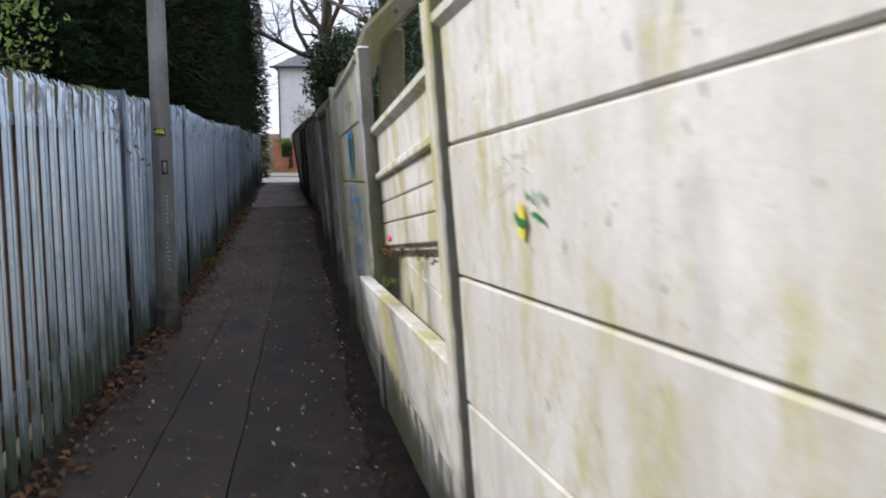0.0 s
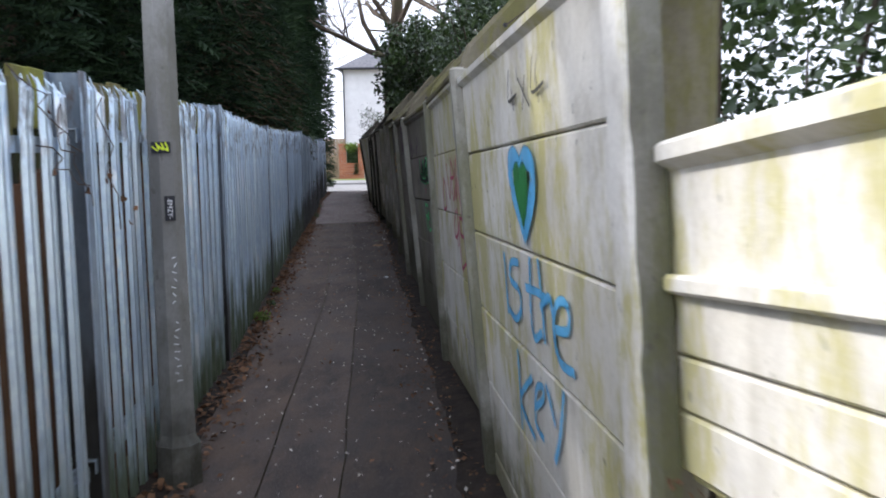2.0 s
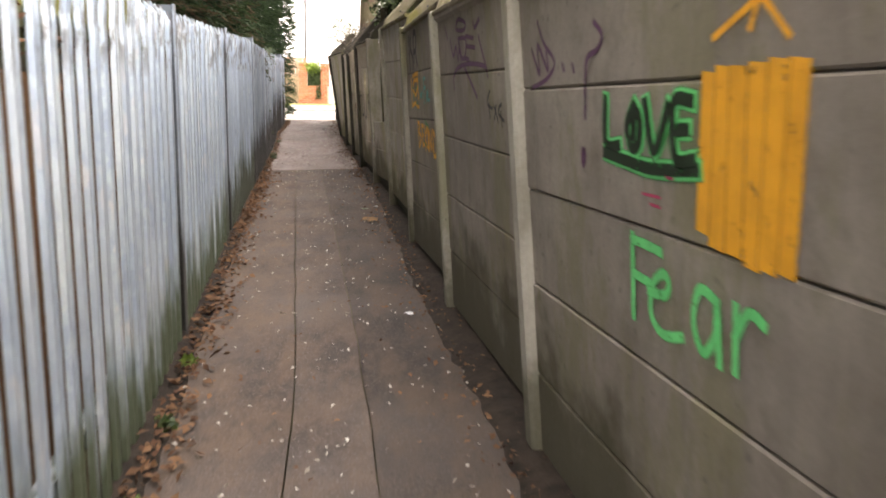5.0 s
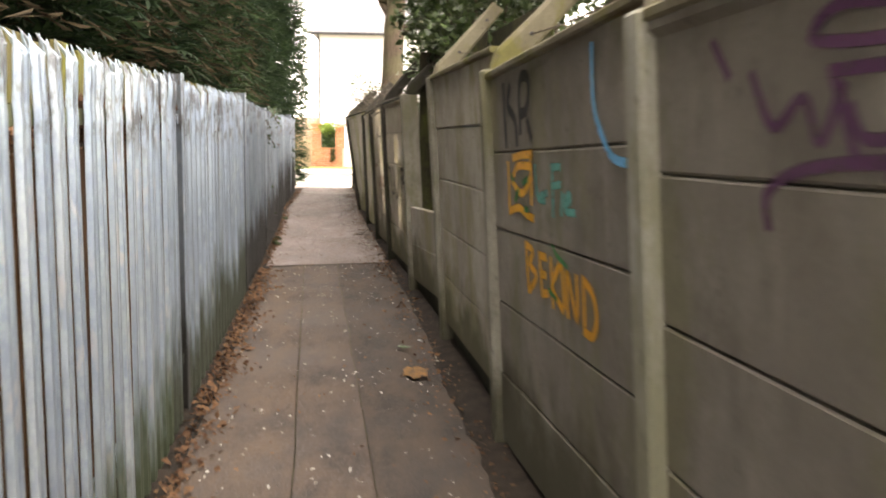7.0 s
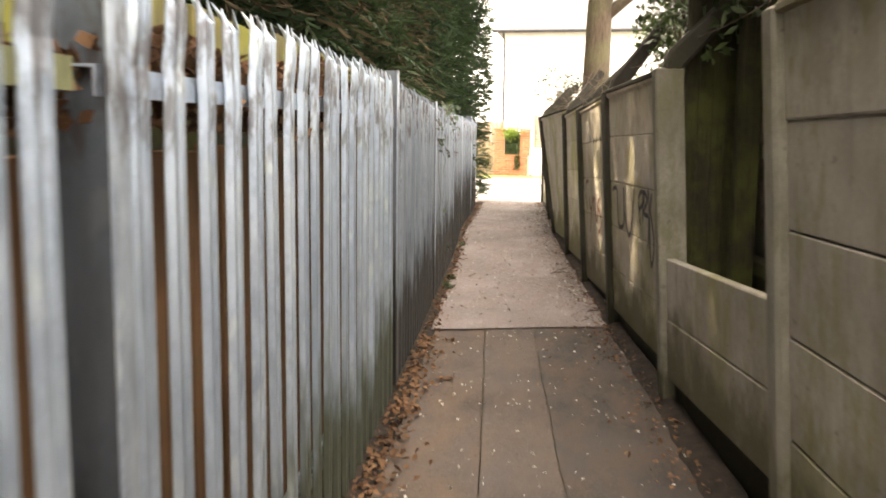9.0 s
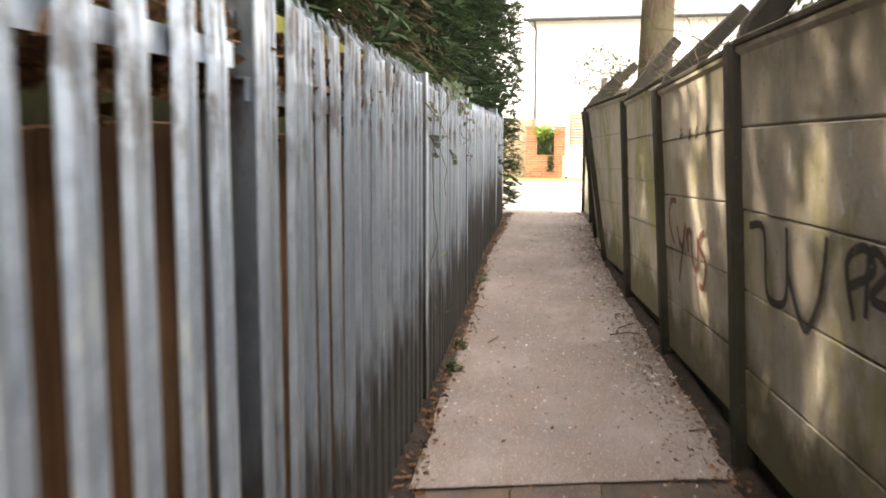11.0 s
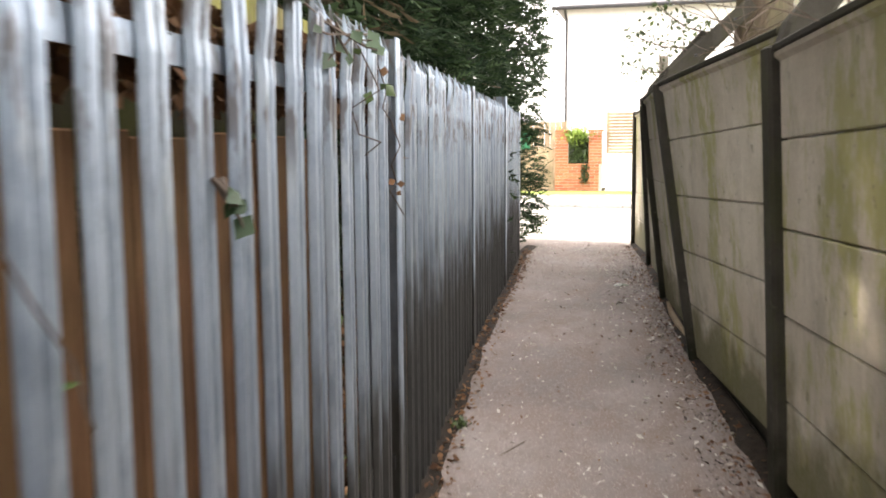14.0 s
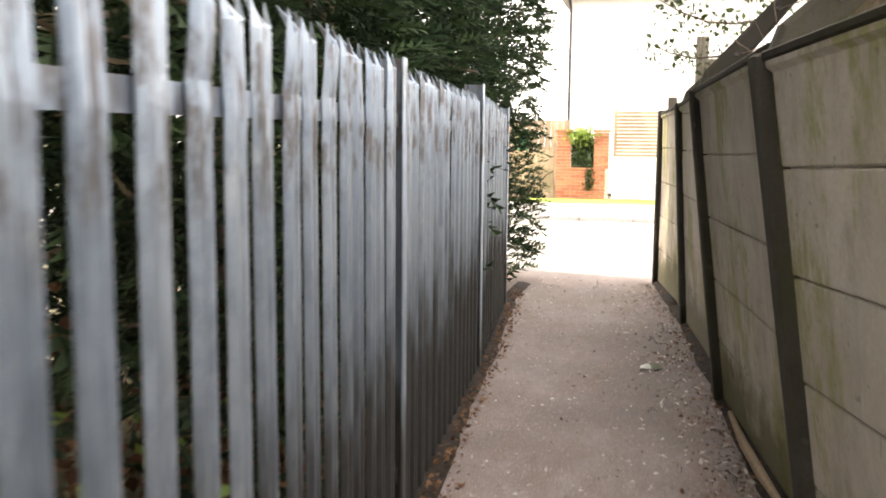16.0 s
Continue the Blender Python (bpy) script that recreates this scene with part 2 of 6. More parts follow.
M_MORTAR = simple("mortar", (0.36, 0.33, 0.29), (0.46, 0.43, 0.38), 30)
M_SLATE = simple("grey_slate", (0.09, 0.09, 0.1), (0.16, 0.16, 0.17), 7, 0.7)
M_DARKPVC = simple("dark_plastic", (0.03, 0.03, 0.035), (0.05, 0.05, 0.055), 10, 0.4, 0.05)
M_GLASS = simple("dark_window_glass", (0.03, 0.035, 0.04), (0.05, 0.055, 0.06), 2, 0.08, 0.0, 0.6)
M_GREENPAINT = simple("green_paint", (0.02, 0.16, 0.08), (0.03, 0.2, 0.1), 5, 0.5, 0.05)
M_WHITEPVC = simple("white_plastic", (0.75, 0.75, 0.75), (0.8, 0.8, 0.8), 5, 0.4, 0.02)


def brick_mat():
    n = Nodes("red_brick", rough=0.88, spec=0.25)
    c = n.mix(n.rand(), (0.36, 0.12, 0.065), (0.50, 0.22, 0.12))
    c = n.mix(n.calc("MULTIPLY", n.ramp(n.noise(25, 4), 0.4, 0.7), 0.4), c, (0.22, 0.09, 0.06))
    n.colour(c)
    n.bump(n.noise(60, 4), 0.4, 0.006)
    return n.mat


M_BRICK = brick_mat()


def leaf_mat(name, dark, light, rough=0.55, spec=0.35, through_light=0.25):
    n = Nodes(name, rough=rough, spec=spec)
    c = n.mix(n.island(), dark, light)
    c = n.mix(n.calc("MULTIPLY", n.ramp(n.noise(1.3, 3), 0.4, 0.65), 0.5), c, tuple(v * 0.6 for v in dark))
    n.colour(c)
    tr = n.put("ShaderNodeBsdfTranslucent")
    n.link(c, tr.inputs[0])
    ms = n.put("ShaderNodeMixShader")
    ms.inputs[0].default_value = through_light
    n.link(n.bsdf.outputs[0], ms.inputs[1])
    n.link(tr.outputs[0], ms.inputs[2])
    n.link(ms.outputs[0], n.t.nodes["Material Output"].inputs[0])
    return n.mat


M_CONIFER = leaf_mat("conifer_foliage", (0.013, 0.030, 0.015), (0.046, 0.080, 0.031), 0.7, 0.2, 0.2)
M_CONIFER_DRY = leaf_mat("dry_conifer_twigs", (0.05, 0.037, 0.022), (0.11, 0.085, 0.05), 0.8, 0.2, 0.1)
M_LAUREL = leaf_mat("evergreen_leaves", (0.03, 0.055, 0.02), (0.085, 0.13, 0.04), 0.3, 0.5, 0.2)
M_LIGHTLEAF = leaf_mat("light_green_leaves", (0.12, 0.19, 0.04), (0.26, 0.36, 0.08), 0.5, 0.3, 0.4)
M_DRYLEAF = leaf_mat("fallen_leaves", (0.09, 0.045, 0.026), (0.25, 0.14, 0.075), 0.8, 0.2, 0.1)
M_PALE_LITTER = leaf_mat("pale_bits", (0.30, 0.27, 0.22), (0.6, 0.57, 0.52), 0.8, 0.2, 0.0)
M_IVY = leaf_mat("ivy_leaves", (0.012, 0.034, 0.014), (0.035, 0.075, 0.028), 0.5, 0.35, 0.15)
M_SPLASH = simple("worn_orange_paint", (0.34, 0.17, 0.05), (0.12, 0.08, 0.05), 30, 0.8, 0.4)
M_TWIG = simple("twigs", (0.06, 0.045, 0.035), (0.13, 0.10, 0.08), 12)


def spray(name, colour, density=0.9):
    """Spray paint: soft, speckled edges across each stroke, by the stroke's own UV."""
    n = Nodes(name, rough=0.6, spec=0.3)
    n.colour(n.mix(n.ramp(n.noise(9, 4), 0.35, 0.75), colour, tuple(v * 0.75 for v in colour)))
    uv = n.put("ShaderNodeUVMap")
    s = n.put("ShaderNodeSeparateXYZ")
    n.link(uv.outputs[0], s.inputs[0])
    d = n.calc("ABSOLUTE", n.calc("SUBTRACT", n.calc("MULTIPLY", s.outputs[1], 2.0), 1.0), 0.0)
    edge = n.ramp(n.calc("ADD", d, n.calc("MULTIPLY", n.noise(90, 3, 0.7), 0.35)), 0.85, 1.22, density, 0.0)
    wear = n.ramp(n.noise(28, 4, 0.7), 0.3, 0.42, 0.35, 1.0)
    n.link(n.calc("MULTIPLY", edge, wear), n.bsdf.inputs["Alpha"])
    return n.mat


M_BLUE = spray("blue_spray", (0.13, 0.47, 0.80))
M_GREEN = spray("dark_green_paint", (0.03, 0.20, 0.05), 1.0)
M_DEEPGREEN = spray("blackish_green_spray", (0.008, 0.022, 0.008), 1.0)
M_RED = spray("crimson_spray", (0.42, 0.035, 0.10), 0.97)
M_PURPLE = spray("purple_spray", (0.10, 0.03, 0.09), 0.85)
M_BLACK = spray("black_spray", (0.02, 0.02, 0.02), 0.85)
M_LIME = spray("lime_spray", (0.10, 0.62, 0.20), 0.95)
M_ORANGE = spray("orange_spray", (0.80, 0.38, 0.03), 0.9)
M_TEAL = spray("teal_spray", (0.10, 0.42, 0.36), 0.75)
M_RUSTRED = spray("rust_red_spray", (0.16, 0.05, 0.025), 0.85)
M_WHITE = spray("white_spray", (0.75, 0.75, 0.75), 0.6)
M_YELLOWP = spray("yellow_spray", (0.85, 0.75, 0.05), 0.9)
M_PENCIL = spray("faint_pencil", (0.35, 0.34, 0.32), 0.45)
M_GREYP = spray("grey_pencil", (0.07, 0.065, 0.055), 0.9)
M_PINK = simple("pink_plastic", (0.9, 0.1, 0.25), (0.8, 0.08, 0.2), 8, 0.5, 0.05)
M_STICKER = simple("black_sticker", (0.015, 0.015, 0.02), (0.03, 0.03, 0.035), 9, 0.5, 0.02)
M_STICKTEXT = simple("sticker_white", (0.7, 0.7, 0.72), (0.8, 0.8, 0.8), 9, 0.5, 0.02)
M_STICKLIME = simple("sticker_lime", (0.62, 0.75, 0.03), (0.7, 0.8, 0.05), 9, 0.5, 0.02)

# ---- mesh helpers ----
def finish(name, bm, material, parent=None, label="", smooth=False):
    me = bpy.data.meshes.new(name)
    bm.normal_update()
    if smooth:
        for f in bm.faces:
            f.smooth = True
    bm.to_mesh(me)
    bm.free()
    for m in material if isinstance(material, (list, tuple)) else (material,):
        me.materials.append(m)
    ob = new(name, me)
    if parent is not None:
        ob.parent = parent
    if label:
        ob["label"] = label
    return ob


def part(name, bm, material, parent, label="", smooth=False):
    return finish(name, bm, material, parent, label, smooth)


def empty(name, loc=(0, 0, 0), label="", category="", group="", kind=""):
    ob = new(name)
    ob.location = loc
    ob.empty_display_size = 0.1
    return tagged(ob, label, category, group, kind)


def raw(name, verts, faces, material, parent=None, label="", smooth=False):
    me = bpy.data.meshes.new(name)
    me.from_pydata([tuple(v) for v in verts], [], faces)
    if smooth:
        me.polygons.foreach_set("use_smooth", [True] * len(me.polygons))
    me.update()
    me.materials.append(material)
    ob = new(name, me)
    if parent is not None:
        ob.parent = parent
    if label:
        ob["label"] = label
    return ob


def add_box(bm, lo, hi, bevel=0.0, m=None):
    made = bmesh.ops.create_cube(bm, size=1.0)["verts"]
    size, mid = [b - a for a, b in zip(lo, hi)], [(a + b) / 2 for a, b in zip(lo, hi)]
    for v in made:
        v.co = Vector((v.co.x * size[0] + mid[0], v.co.y * size[1] + mid[1], v.co.z * size[2] + mid[2]))
    if m is not None:
        bmesh.ops.transform(bm, matrix=m, verts=made)
    if bevel:
        edges = {e for v in made for e in v.link_edges}
        bmesh.ops.bevel(bm, geom=list(edges), offset=bevel, segments=1, affect="EDGES")
    return made


def tube(bm, pts, radii, sides=8, cap=True):
    rings = []
    for i, p in enumerate(pts):
        a, b = Vector(pts[max(i - 1, 0)]), Vector(pts[min(i + 1, len(pts) - 1)])
        d = (b - a).normalized()
        s = d.orthogonal().normalized() if i == 0 else (side - d * side.dot(d)).normalized()
        side, q = s, d.cross(s)
        rings.append([bm.verts.new(Vector(p) + (s * math.cos(k * math.tau / sides) + q * math.sin(k * math.tau / sides)) * radii[i]) for k in range(sides)])
    for r0, r1 in zip(rings, rings[1:]):
        for k in range(sides):
            bm.faces.new((r0[k], r0[(k + 1) % sides], r1[(k + 1) % sides], r1[k]))
    if cap:
        bm.faces.new(rings[0][::-1])
        bm.faces.new(rings[-1])


def lerp_table(table, y):
    return float(np.interp(y, [r[0] for r in table], [r[1] for r in table]))


# ---- plan: the two fences of the alley (y along it, x of the face at 0.95 m) ----
WALL_POSTS = [  # y, x, lean of the face per metre of height, top
    (-4.73, 1.80, -0.06, 1.62), (-2.85, 1.58, -0.06, 1.62), (-0.97, 1.335, -0.06, 1.62), (0.97, 1.07, -0.07, 1.53), (2.75, 0.84, -0.06, 1.62),
    (4.67, 0.645, -0.08, 1.58), (6.52, 0.485, -0.06, 1.57), (8.42, 0.27, -0.09, 1.55), (10.28, 0.085, -0.075, 1.58), (12.15, -0.09, -0.06, 1.60),
    (14.03, -0.28, -0.07, 1.69), (15.86, -0.49, -0.06, 1.67), (17.7, -0.73, -0.06, 1.66), (19.56, -0.955, -0.065, 1.60), (21.43, -1.17, -0.05, 1.62),
    (23.28, -1.50, -0.15, 1.63), (25.15, -1.64, -0.12, 1.65), (27.02, -1.73, -0.06, 1.67), (28.9, -1.9, 0.0, 1.69)]
BAY_JOINTS = [  # height of the first joint below the top panel at both ends of a bay
    (1.3, 1.3), (1.3, 1.3), (1.30, 1.185), (1.19, 1.0), (1.319, 1.258), (1.30, 1.245), (1.275, 1.213), (1.284, 1.258), (1.325, 1.26),
    (1.383, 1.373), (1.44, 1.35), (1.36, 1.345), (1.355, 1.285), (1.35, 1.30), (1.373, 1.312), (1.35, 1.33), (1.35, 1.34), (1.36, 1.35)]
FENCE = [(-7.0, 0.30), (0.0, -0.2), (4.67, -0.64), (6.6, -0.80), (12.26, -1.46), (15.8, -1.84), (20.8, -2.38), (23.3, -2.68), (25.65, -2.88), (27.75, -3.1)]
FENCE_POSTS = [-4.05, -1.35, 1.35, 4.05, 6.52, 9.72, 12.5, 15.72, 18.24, 20.76, 23.27, 25.38, 27.3]
FENCE_BAYS = [  # height of the pales at both ends of each bay, spacing of the pales
    (1.48, 1.48, 0.14), (1.48, 1.48, 0.14), (1.48, 1.48, 0.14), (1.48, 1.49, 0.14), (1.52, 1.55, 0.14), (1.555, 1.52, 0.14), (1.53, 1.575, 0.134),
    (1.57, 1.63, 0.155), (1.62, 1.60, 0.14), (1.60, 1.61, 0.138), (1.60, 1.64, 0.138), (1.63, 1.64, 0.138), (1.655, 1.63, 0.138)]
POST_TOPS = [1.5, 1.5, 1.5, 1.53, 1.565, 1.55, 1.59, 1.655, 1.61, 1.615, 1.64, 1.70, 1.65]


def fence_x(y):
    return lerp_table(FENCE, y)


FAR_Z = 0.09


def lift(y):
    """The path climbs a little towards the road."""
    return float(np.interp(y, (21.3, 24.0, 26.0), (0.0, 0.08, FAR_Z)))


def fence_top(y):
    """Height of the pales' points, bay by bay."""
    ends = [-6.75] + FENCE_POSTS
    for y0, y1, (a, b, step) in zip(ends, FENCE_POSTS, FENCE_BAYS):
        if y <= y1:
            return a + (b - a) * max(0.0, (y - y0) / (y1 - y0))
    return FENCE_BAYS[-1][1]


def wall_foot(y):
    """x of the concrete fence's face at the ground, with its lean."""
    return wall_x(y) - 0.95 * float(np.interp(y, [r[0] for r in WALL_POSTS], [r[2] for r in WALL_POSTS]))


def wall_x(y):
    return lerp_table(WALL_POSTS, y)


# ---- ground, path, road ----
def sheet(name, x0, x1, y0, y1, z, nx, ny, material, relief=0.0, label="", category="", kind="structure", freq=1.2, skew=0.0, rise=0.0):
    """A sheet whose sides follow two curves x0(y) and x1(y)."""
    verts, faces = [], []
    for j in range(ny + 1):
        y = y0 + (y1 - y0) * j / ny
        for i in range(nx + 1):
            x = x0(y) + (x1(y) - x0(y)) * i / nx
            yy = y + skew * i / nx * (1 - j / ny) + (0.015 * noise.noise((x * 6, 1.0, 4.0)) if skew and j == 0 else 0.0)
            verts.append((x, yy, z + (lift(yy) if rise else 0.0) + relief * noise.noise((x * freq, y * freq, 3.1))))
    for j in range(ny):
        for i in range(nx):
            a = j * (nx + 1) + i
            faces.append((a, a + 1, a + nx + 2, a + nx + 1))
    return tagged(raw(name, verts, faces, material, smooth=True), label, category, "", kind)


sheet("ground", lambda y: -300, lambda y: 300, -200, 500, -0.06, 8, 8, M_GROUND, 0, "dark bare earth under the whole place", "ground")
STRIP_L = [(-7, 0.40), (0, 0.18), (9, -0.54), (11.6, -0.86), (17.3, -1.55)]
STRIP_R = [(-7, 0.72), (0, 0.52), (9, -0.26), (11.6, -0.55), (17.3, -1.22)]
wob = lambda y, k: 0.012 * noise.noise((y * 1.7, k, 0))
sl, sr = (lambda y: lerp_table(STRIP_L, y) + wob(y, 1.0)), (lambda y: lerp_table(STRIP_R, y) + wob(y, 7.0))
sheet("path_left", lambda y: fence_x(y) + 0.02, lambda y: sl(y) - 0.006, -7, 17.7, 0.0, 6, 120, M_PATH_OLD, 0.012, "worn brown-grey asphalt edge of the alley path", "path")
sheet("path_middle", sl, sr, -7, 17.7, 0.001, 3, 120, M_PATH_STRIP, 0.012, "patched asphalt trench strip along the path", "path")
sheet("path_right", lambda y: sr(y) + 0.005, lambda y: wall_foot(y) + 0.08, -7, 17.7, -0.002, 6, 120, M_PATH_DARK, 0.012, "worn dark asphalt beside the concrete fence", "path")
sheet("path_far", lambda y: fence_x(y) - 0.02 - max(0.0, y - 27.35) * 1.5, lambda y: wall_foot(y) + 0.08, 17.2, 29.3, 0.012, 12, 60, M_PATH_NEW, 0.006, "newer grey asphalt at the far end of the path", "path", skew=0.45, rise=1.0)
sheet("pavement", lambda y: -40, lambda y: 40, 29.3, 31.0, FAR_Z, 40, 3, M_ROAD, 0.006, "pale asphalt footway across the end of the alley", "pavement")
sheet("road", lambda y: -60, lambda y: 60, 31.0, 35.9, FAR_Z - 0.03, 40, 6, M_ROAD, 0.006, "sunlit grey asphalt road", "road")


def kerb(y, name):
    bm = bmesh.new()
    for i in range(40):
        add_box(bm, (-18 + 0.92 * i, y - 0.06, -0.1), (-18 + 0.92 * i + 0.91, y + 0.06, FAR_Z + 0.055), 0.012)
    return tagged(finish(name, bm, M_KERB), "row of grey concrete kerb stones", "kerb", "", "structure")


kerb(35.96, "kerb")
sheet("footway_far", lambda y: -25, lambda y: 25, 36.02, 39.4, FAR_Z + 0.045, 30, 4, M_ROAD, 0.01, "pale footway on the far side of the road", "pavement")
sheet("verge", lambda y: -25, lambda y: 25, 39.4, 41.0, FAR_Z + 0.05, 60, 8, M_GRASS, 0.05, "sunlit grass verge before the brick wall", "grass")

# ---- concrete panel fence ----
wall = empty("wall_concrete_fence", (0, 0, 0), "weathered precast concrete panel fence with graffiti, leaning over the path", "fence", "", "structure")
rnd = random.Random(5)
POSTW, PAN = 0.105, 0.305


class Bay:
    """One bay: maps (s along 0..1, z, d out from the face towards the path) to the world."""

    def __init__(self, k):
        self.a, self.b = WALL_POSTS[k], WALL_POSTS[k + 1]
        self.j = BAY_JOINTS[k]
        self.pan = 0.285 if k == 4 else PAN
        self.near, self.far = {2: (-0.045, -0.006), 3: (-0.045, -0.045), 4: (-0.01, 0.0)}.get(k, (-0.045, 0.0))
        d = Vector((self.b[1] - self.a[1], self.b[0] - self.a[0], 0))
        self.len = d.length
        self.u = d.normalized()
        self.n = Vector((-self.u.y, self.u.x, 0))

    def at(self, s, z, d=0.0):
        x = self.a[1] + (self.b[1] - self.a[1]) * s
        y = self.a[0] + (self.b[0] - self.a[0]) * s
        lean = self.a[2] + (self.b[2] - self.a[2]) * s
        return Vector((x + lean * (z - 0.95), y, z)) + self.n * d

    def face(self, s):
        """How far the panels' face stands out from the posts' line."""
        return self.near + (self.far - self.near) * s

    def joint(self, s, r):
        return self.j[0] + (self.j[1] - self.j[0]) * s - self.pan * r


def slab(bay, z0, z1, out=0.0, thick=0.045, s0=None, s1=None, name="panel", material=None, twist=(0, 0, 0, 0), chamfer=0.005, lip=None, label="", tongue=0.02):
    """A panel of a bay between two heights (functions of s), front edges chamfered, maybe with a projecting lip on top."""
    e = POSTW * 0.5 / bay.len
    s0, s1 = e if s0 is None else s0, 1 - e if s1 is None else s1
    verts, faces = [], []
    cols = 5
    for i in range(cols):
        f = i / (cols - 1)
        s = s0 + (s1 - s0) * f
        lo, hi = z0(s), z1(s)
        tl, th = twist[0] * (1 - f) + twist[1] * f + bay.face(f), twist[2] * (1 - f) + twist[3] * f + bay.face(f)
        ring = [(lo - tongue, out + tl - thick), (lo - tongue, out + tl - 0.022), (lo, out + tl - 0.02), (lo, out + tl - chamfer), (lo + chamfer, out + tl)]
        if lip:
            lh, lo_ = lip
            ring += [(hi - lh - 0.015, out + th), (hi - lh, out + th + lo_), (hi - 0.008, out + th + lo_), (hi, out + th + lo_ - 0.01), (hi, out + th - thick)]
        else:
            ring += [(hi - chamfer, out + th), (hi, out + th - chamfer), (hi, out + th - thick)]
        for z, d in ring:
            w = 0.001 * noise.noise((s * 9 + bay.a[0], z * 7, 2.0))
            verts.append(bay.at(s, z, d + w))
    n = len(ring)
    for i in range(cols - 1):
        for k in range(n):
            a, b = i * n + k, i * n + (k + 1) % n
            faces.append((a, b, b + n, a + n))
    faces.append(tuple(range(n))[::-1])
    faces.append(tuple(range((cols - 1) * n, cols * n)))
    return raw(name, verts, faces, material or M_PANEL, wall, label)


def concrete_bay(k, skip=(), material=None, lip=(0.03, 0.02)):
    bay = Bay(k)
    for r in range(-1, 5):
        if r in skip:
            continue
        jit = rnd.uniform(-0.002, 0.0015)
        top, low = (lambda s, r=r: bay.joint(s, r) - (0.0025 if r >= 0 else 0)), (lambda s, r=r: bay.joint(s, r + 1) + 0.0025)
        tw = [rnd.uniform(-0.002, 0.0015) for _ in range(4)]
        # bottom row set back and much darker than the panels above
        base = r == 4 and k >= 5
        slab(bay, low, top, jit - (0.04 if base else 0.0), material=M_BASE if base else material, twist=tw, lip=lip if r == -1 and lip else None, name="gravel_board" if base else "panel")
    if k >= 5 and -1 not in skip:
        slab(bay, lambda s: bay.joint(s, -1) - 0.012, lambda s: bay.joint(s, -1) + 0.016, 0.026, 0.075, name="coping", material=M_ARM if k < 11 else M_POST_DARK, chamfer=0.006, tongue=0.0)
    return bay


def concrete_post(k, top=None, proud=0.035, width=POSTW, material=None):
    y, x, lean, h = WALL_POSTS[k]
    h = top or h
    kk = min(k, len(WALL_POSTS) - 2)
    b = Bay(kk)
    verts = []
    c = 0.012
    for z in (-0.3, 0.3, 0.8, 1.2, h - 0.01, h):
        base = Vector((x + lean * (z - 0.95), y, z))
        w, o = (width / 2, proud) if z < h else (width / 2 - 0.01, proud - 0.01)
        rear = -0.05 if k in (3, 4) else -0.10
        for uu, nn in ((-w, rear), (-w, o - c), (-w + c, o), (w - c, o), (w, o - c), (w, rear)):
            j = 0.0025 * noise.noise((z * 6, uu * 40 + k * 3.3, nn * 20))
            verts.append(base + b.u * (uu + j) + b.n * (nn + j))
    faces = []
    for i in range(5):
        for q in range(6):
            a, d = i * 6 + q, i * 6 + (q + 1) % 6
            faces.append((a, d, d + 6, a + 6))
    faces += [tuple(range(6))[::-1], tuple(range(30, 36))]
    return raw("post", verts, faces, material or M_POST, wall)


def post_arm(k):
    """The cranked arm on a post's top, leaning back over the gardens, with wire holes."""
    y, x, lean, h = WALL_POSTS[k]
    b = Bay(min(k, len(WALL_POSTS) - 2))
    foot = Vector((x + lean * (h - 0.95), y, h)) - b.n * 0.03
    lean_r = random.Random(k + 40)
    rise, back = 0.44 + lean_r.uniform(-0.03, 0.03), 0.40 + lean_r.uniform(-0.05, 0.05)
    tip = foot - b.n * back + Vector((0, 0, rise)) + b.u * lean_r.uniform(-0.02, 0.02)
    axis = (tip - foot).normalized()
    across = b.u
    up = axis.cross(across).normalized()
    verts, faces = [], []
    for p, w, t in ((foot - Vector((0, 0, 0.10)), 0.048, 0.062), (foot + axis * 0.06, 0.048, 0.055), (foot.lerp(tip, 0.5), 0.044, 0.048), (tip, 0.04, 0.04)):
        for a, c in ((-1, -0.7), (-0.7, -1), (0.7, -1), (1, -0.7), (1, 0.7), (0.7, 1), (-0.7, 1), (-1, 0.7)):
            verts.append(p + across * (a * w) + up * (c * t))
    for i in range(3):
        for q in range(8):
            a, d = i * 8 + q, i * 8 + (q + 1) % 8
            faces.append((a, d, d + 8, a + 8))
    faces += [tuple(range(8))[::-1], tuple(range(24, 32))]
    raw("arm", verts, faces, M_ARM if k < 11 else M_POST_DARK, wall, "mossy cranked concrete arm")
    for f in (0.35, 0.8):
        bm = bmesh.new()
        c = foot.lerp(tip, f)
        tube(bm, [c - across * 0.052, c + across * 0.052], [0.009, 0.009], 8)
        part("wire_hole", bm, M_DARKPVC, wall)
    return foot.lerp(tip, 0.35), foot.lerp(tip, 0.8)


BAYS = {}
for k in range(len(WALL_POSTS) - 1):
    if k == 3:
        continue
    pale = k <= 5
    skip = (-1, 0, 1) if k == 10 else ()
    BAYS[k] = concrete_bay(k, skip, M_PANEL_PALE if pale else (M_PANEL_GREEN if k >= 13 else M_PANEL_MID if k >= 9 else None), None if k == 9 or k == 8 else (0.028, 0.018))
for k in range(len(WALL_POSTS)):
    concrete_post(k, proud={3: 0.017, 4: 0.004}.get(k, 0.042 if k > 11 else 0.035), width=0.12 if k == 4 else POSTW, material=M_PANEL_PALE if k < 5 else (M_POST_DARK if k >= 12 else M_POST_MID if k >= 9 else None))

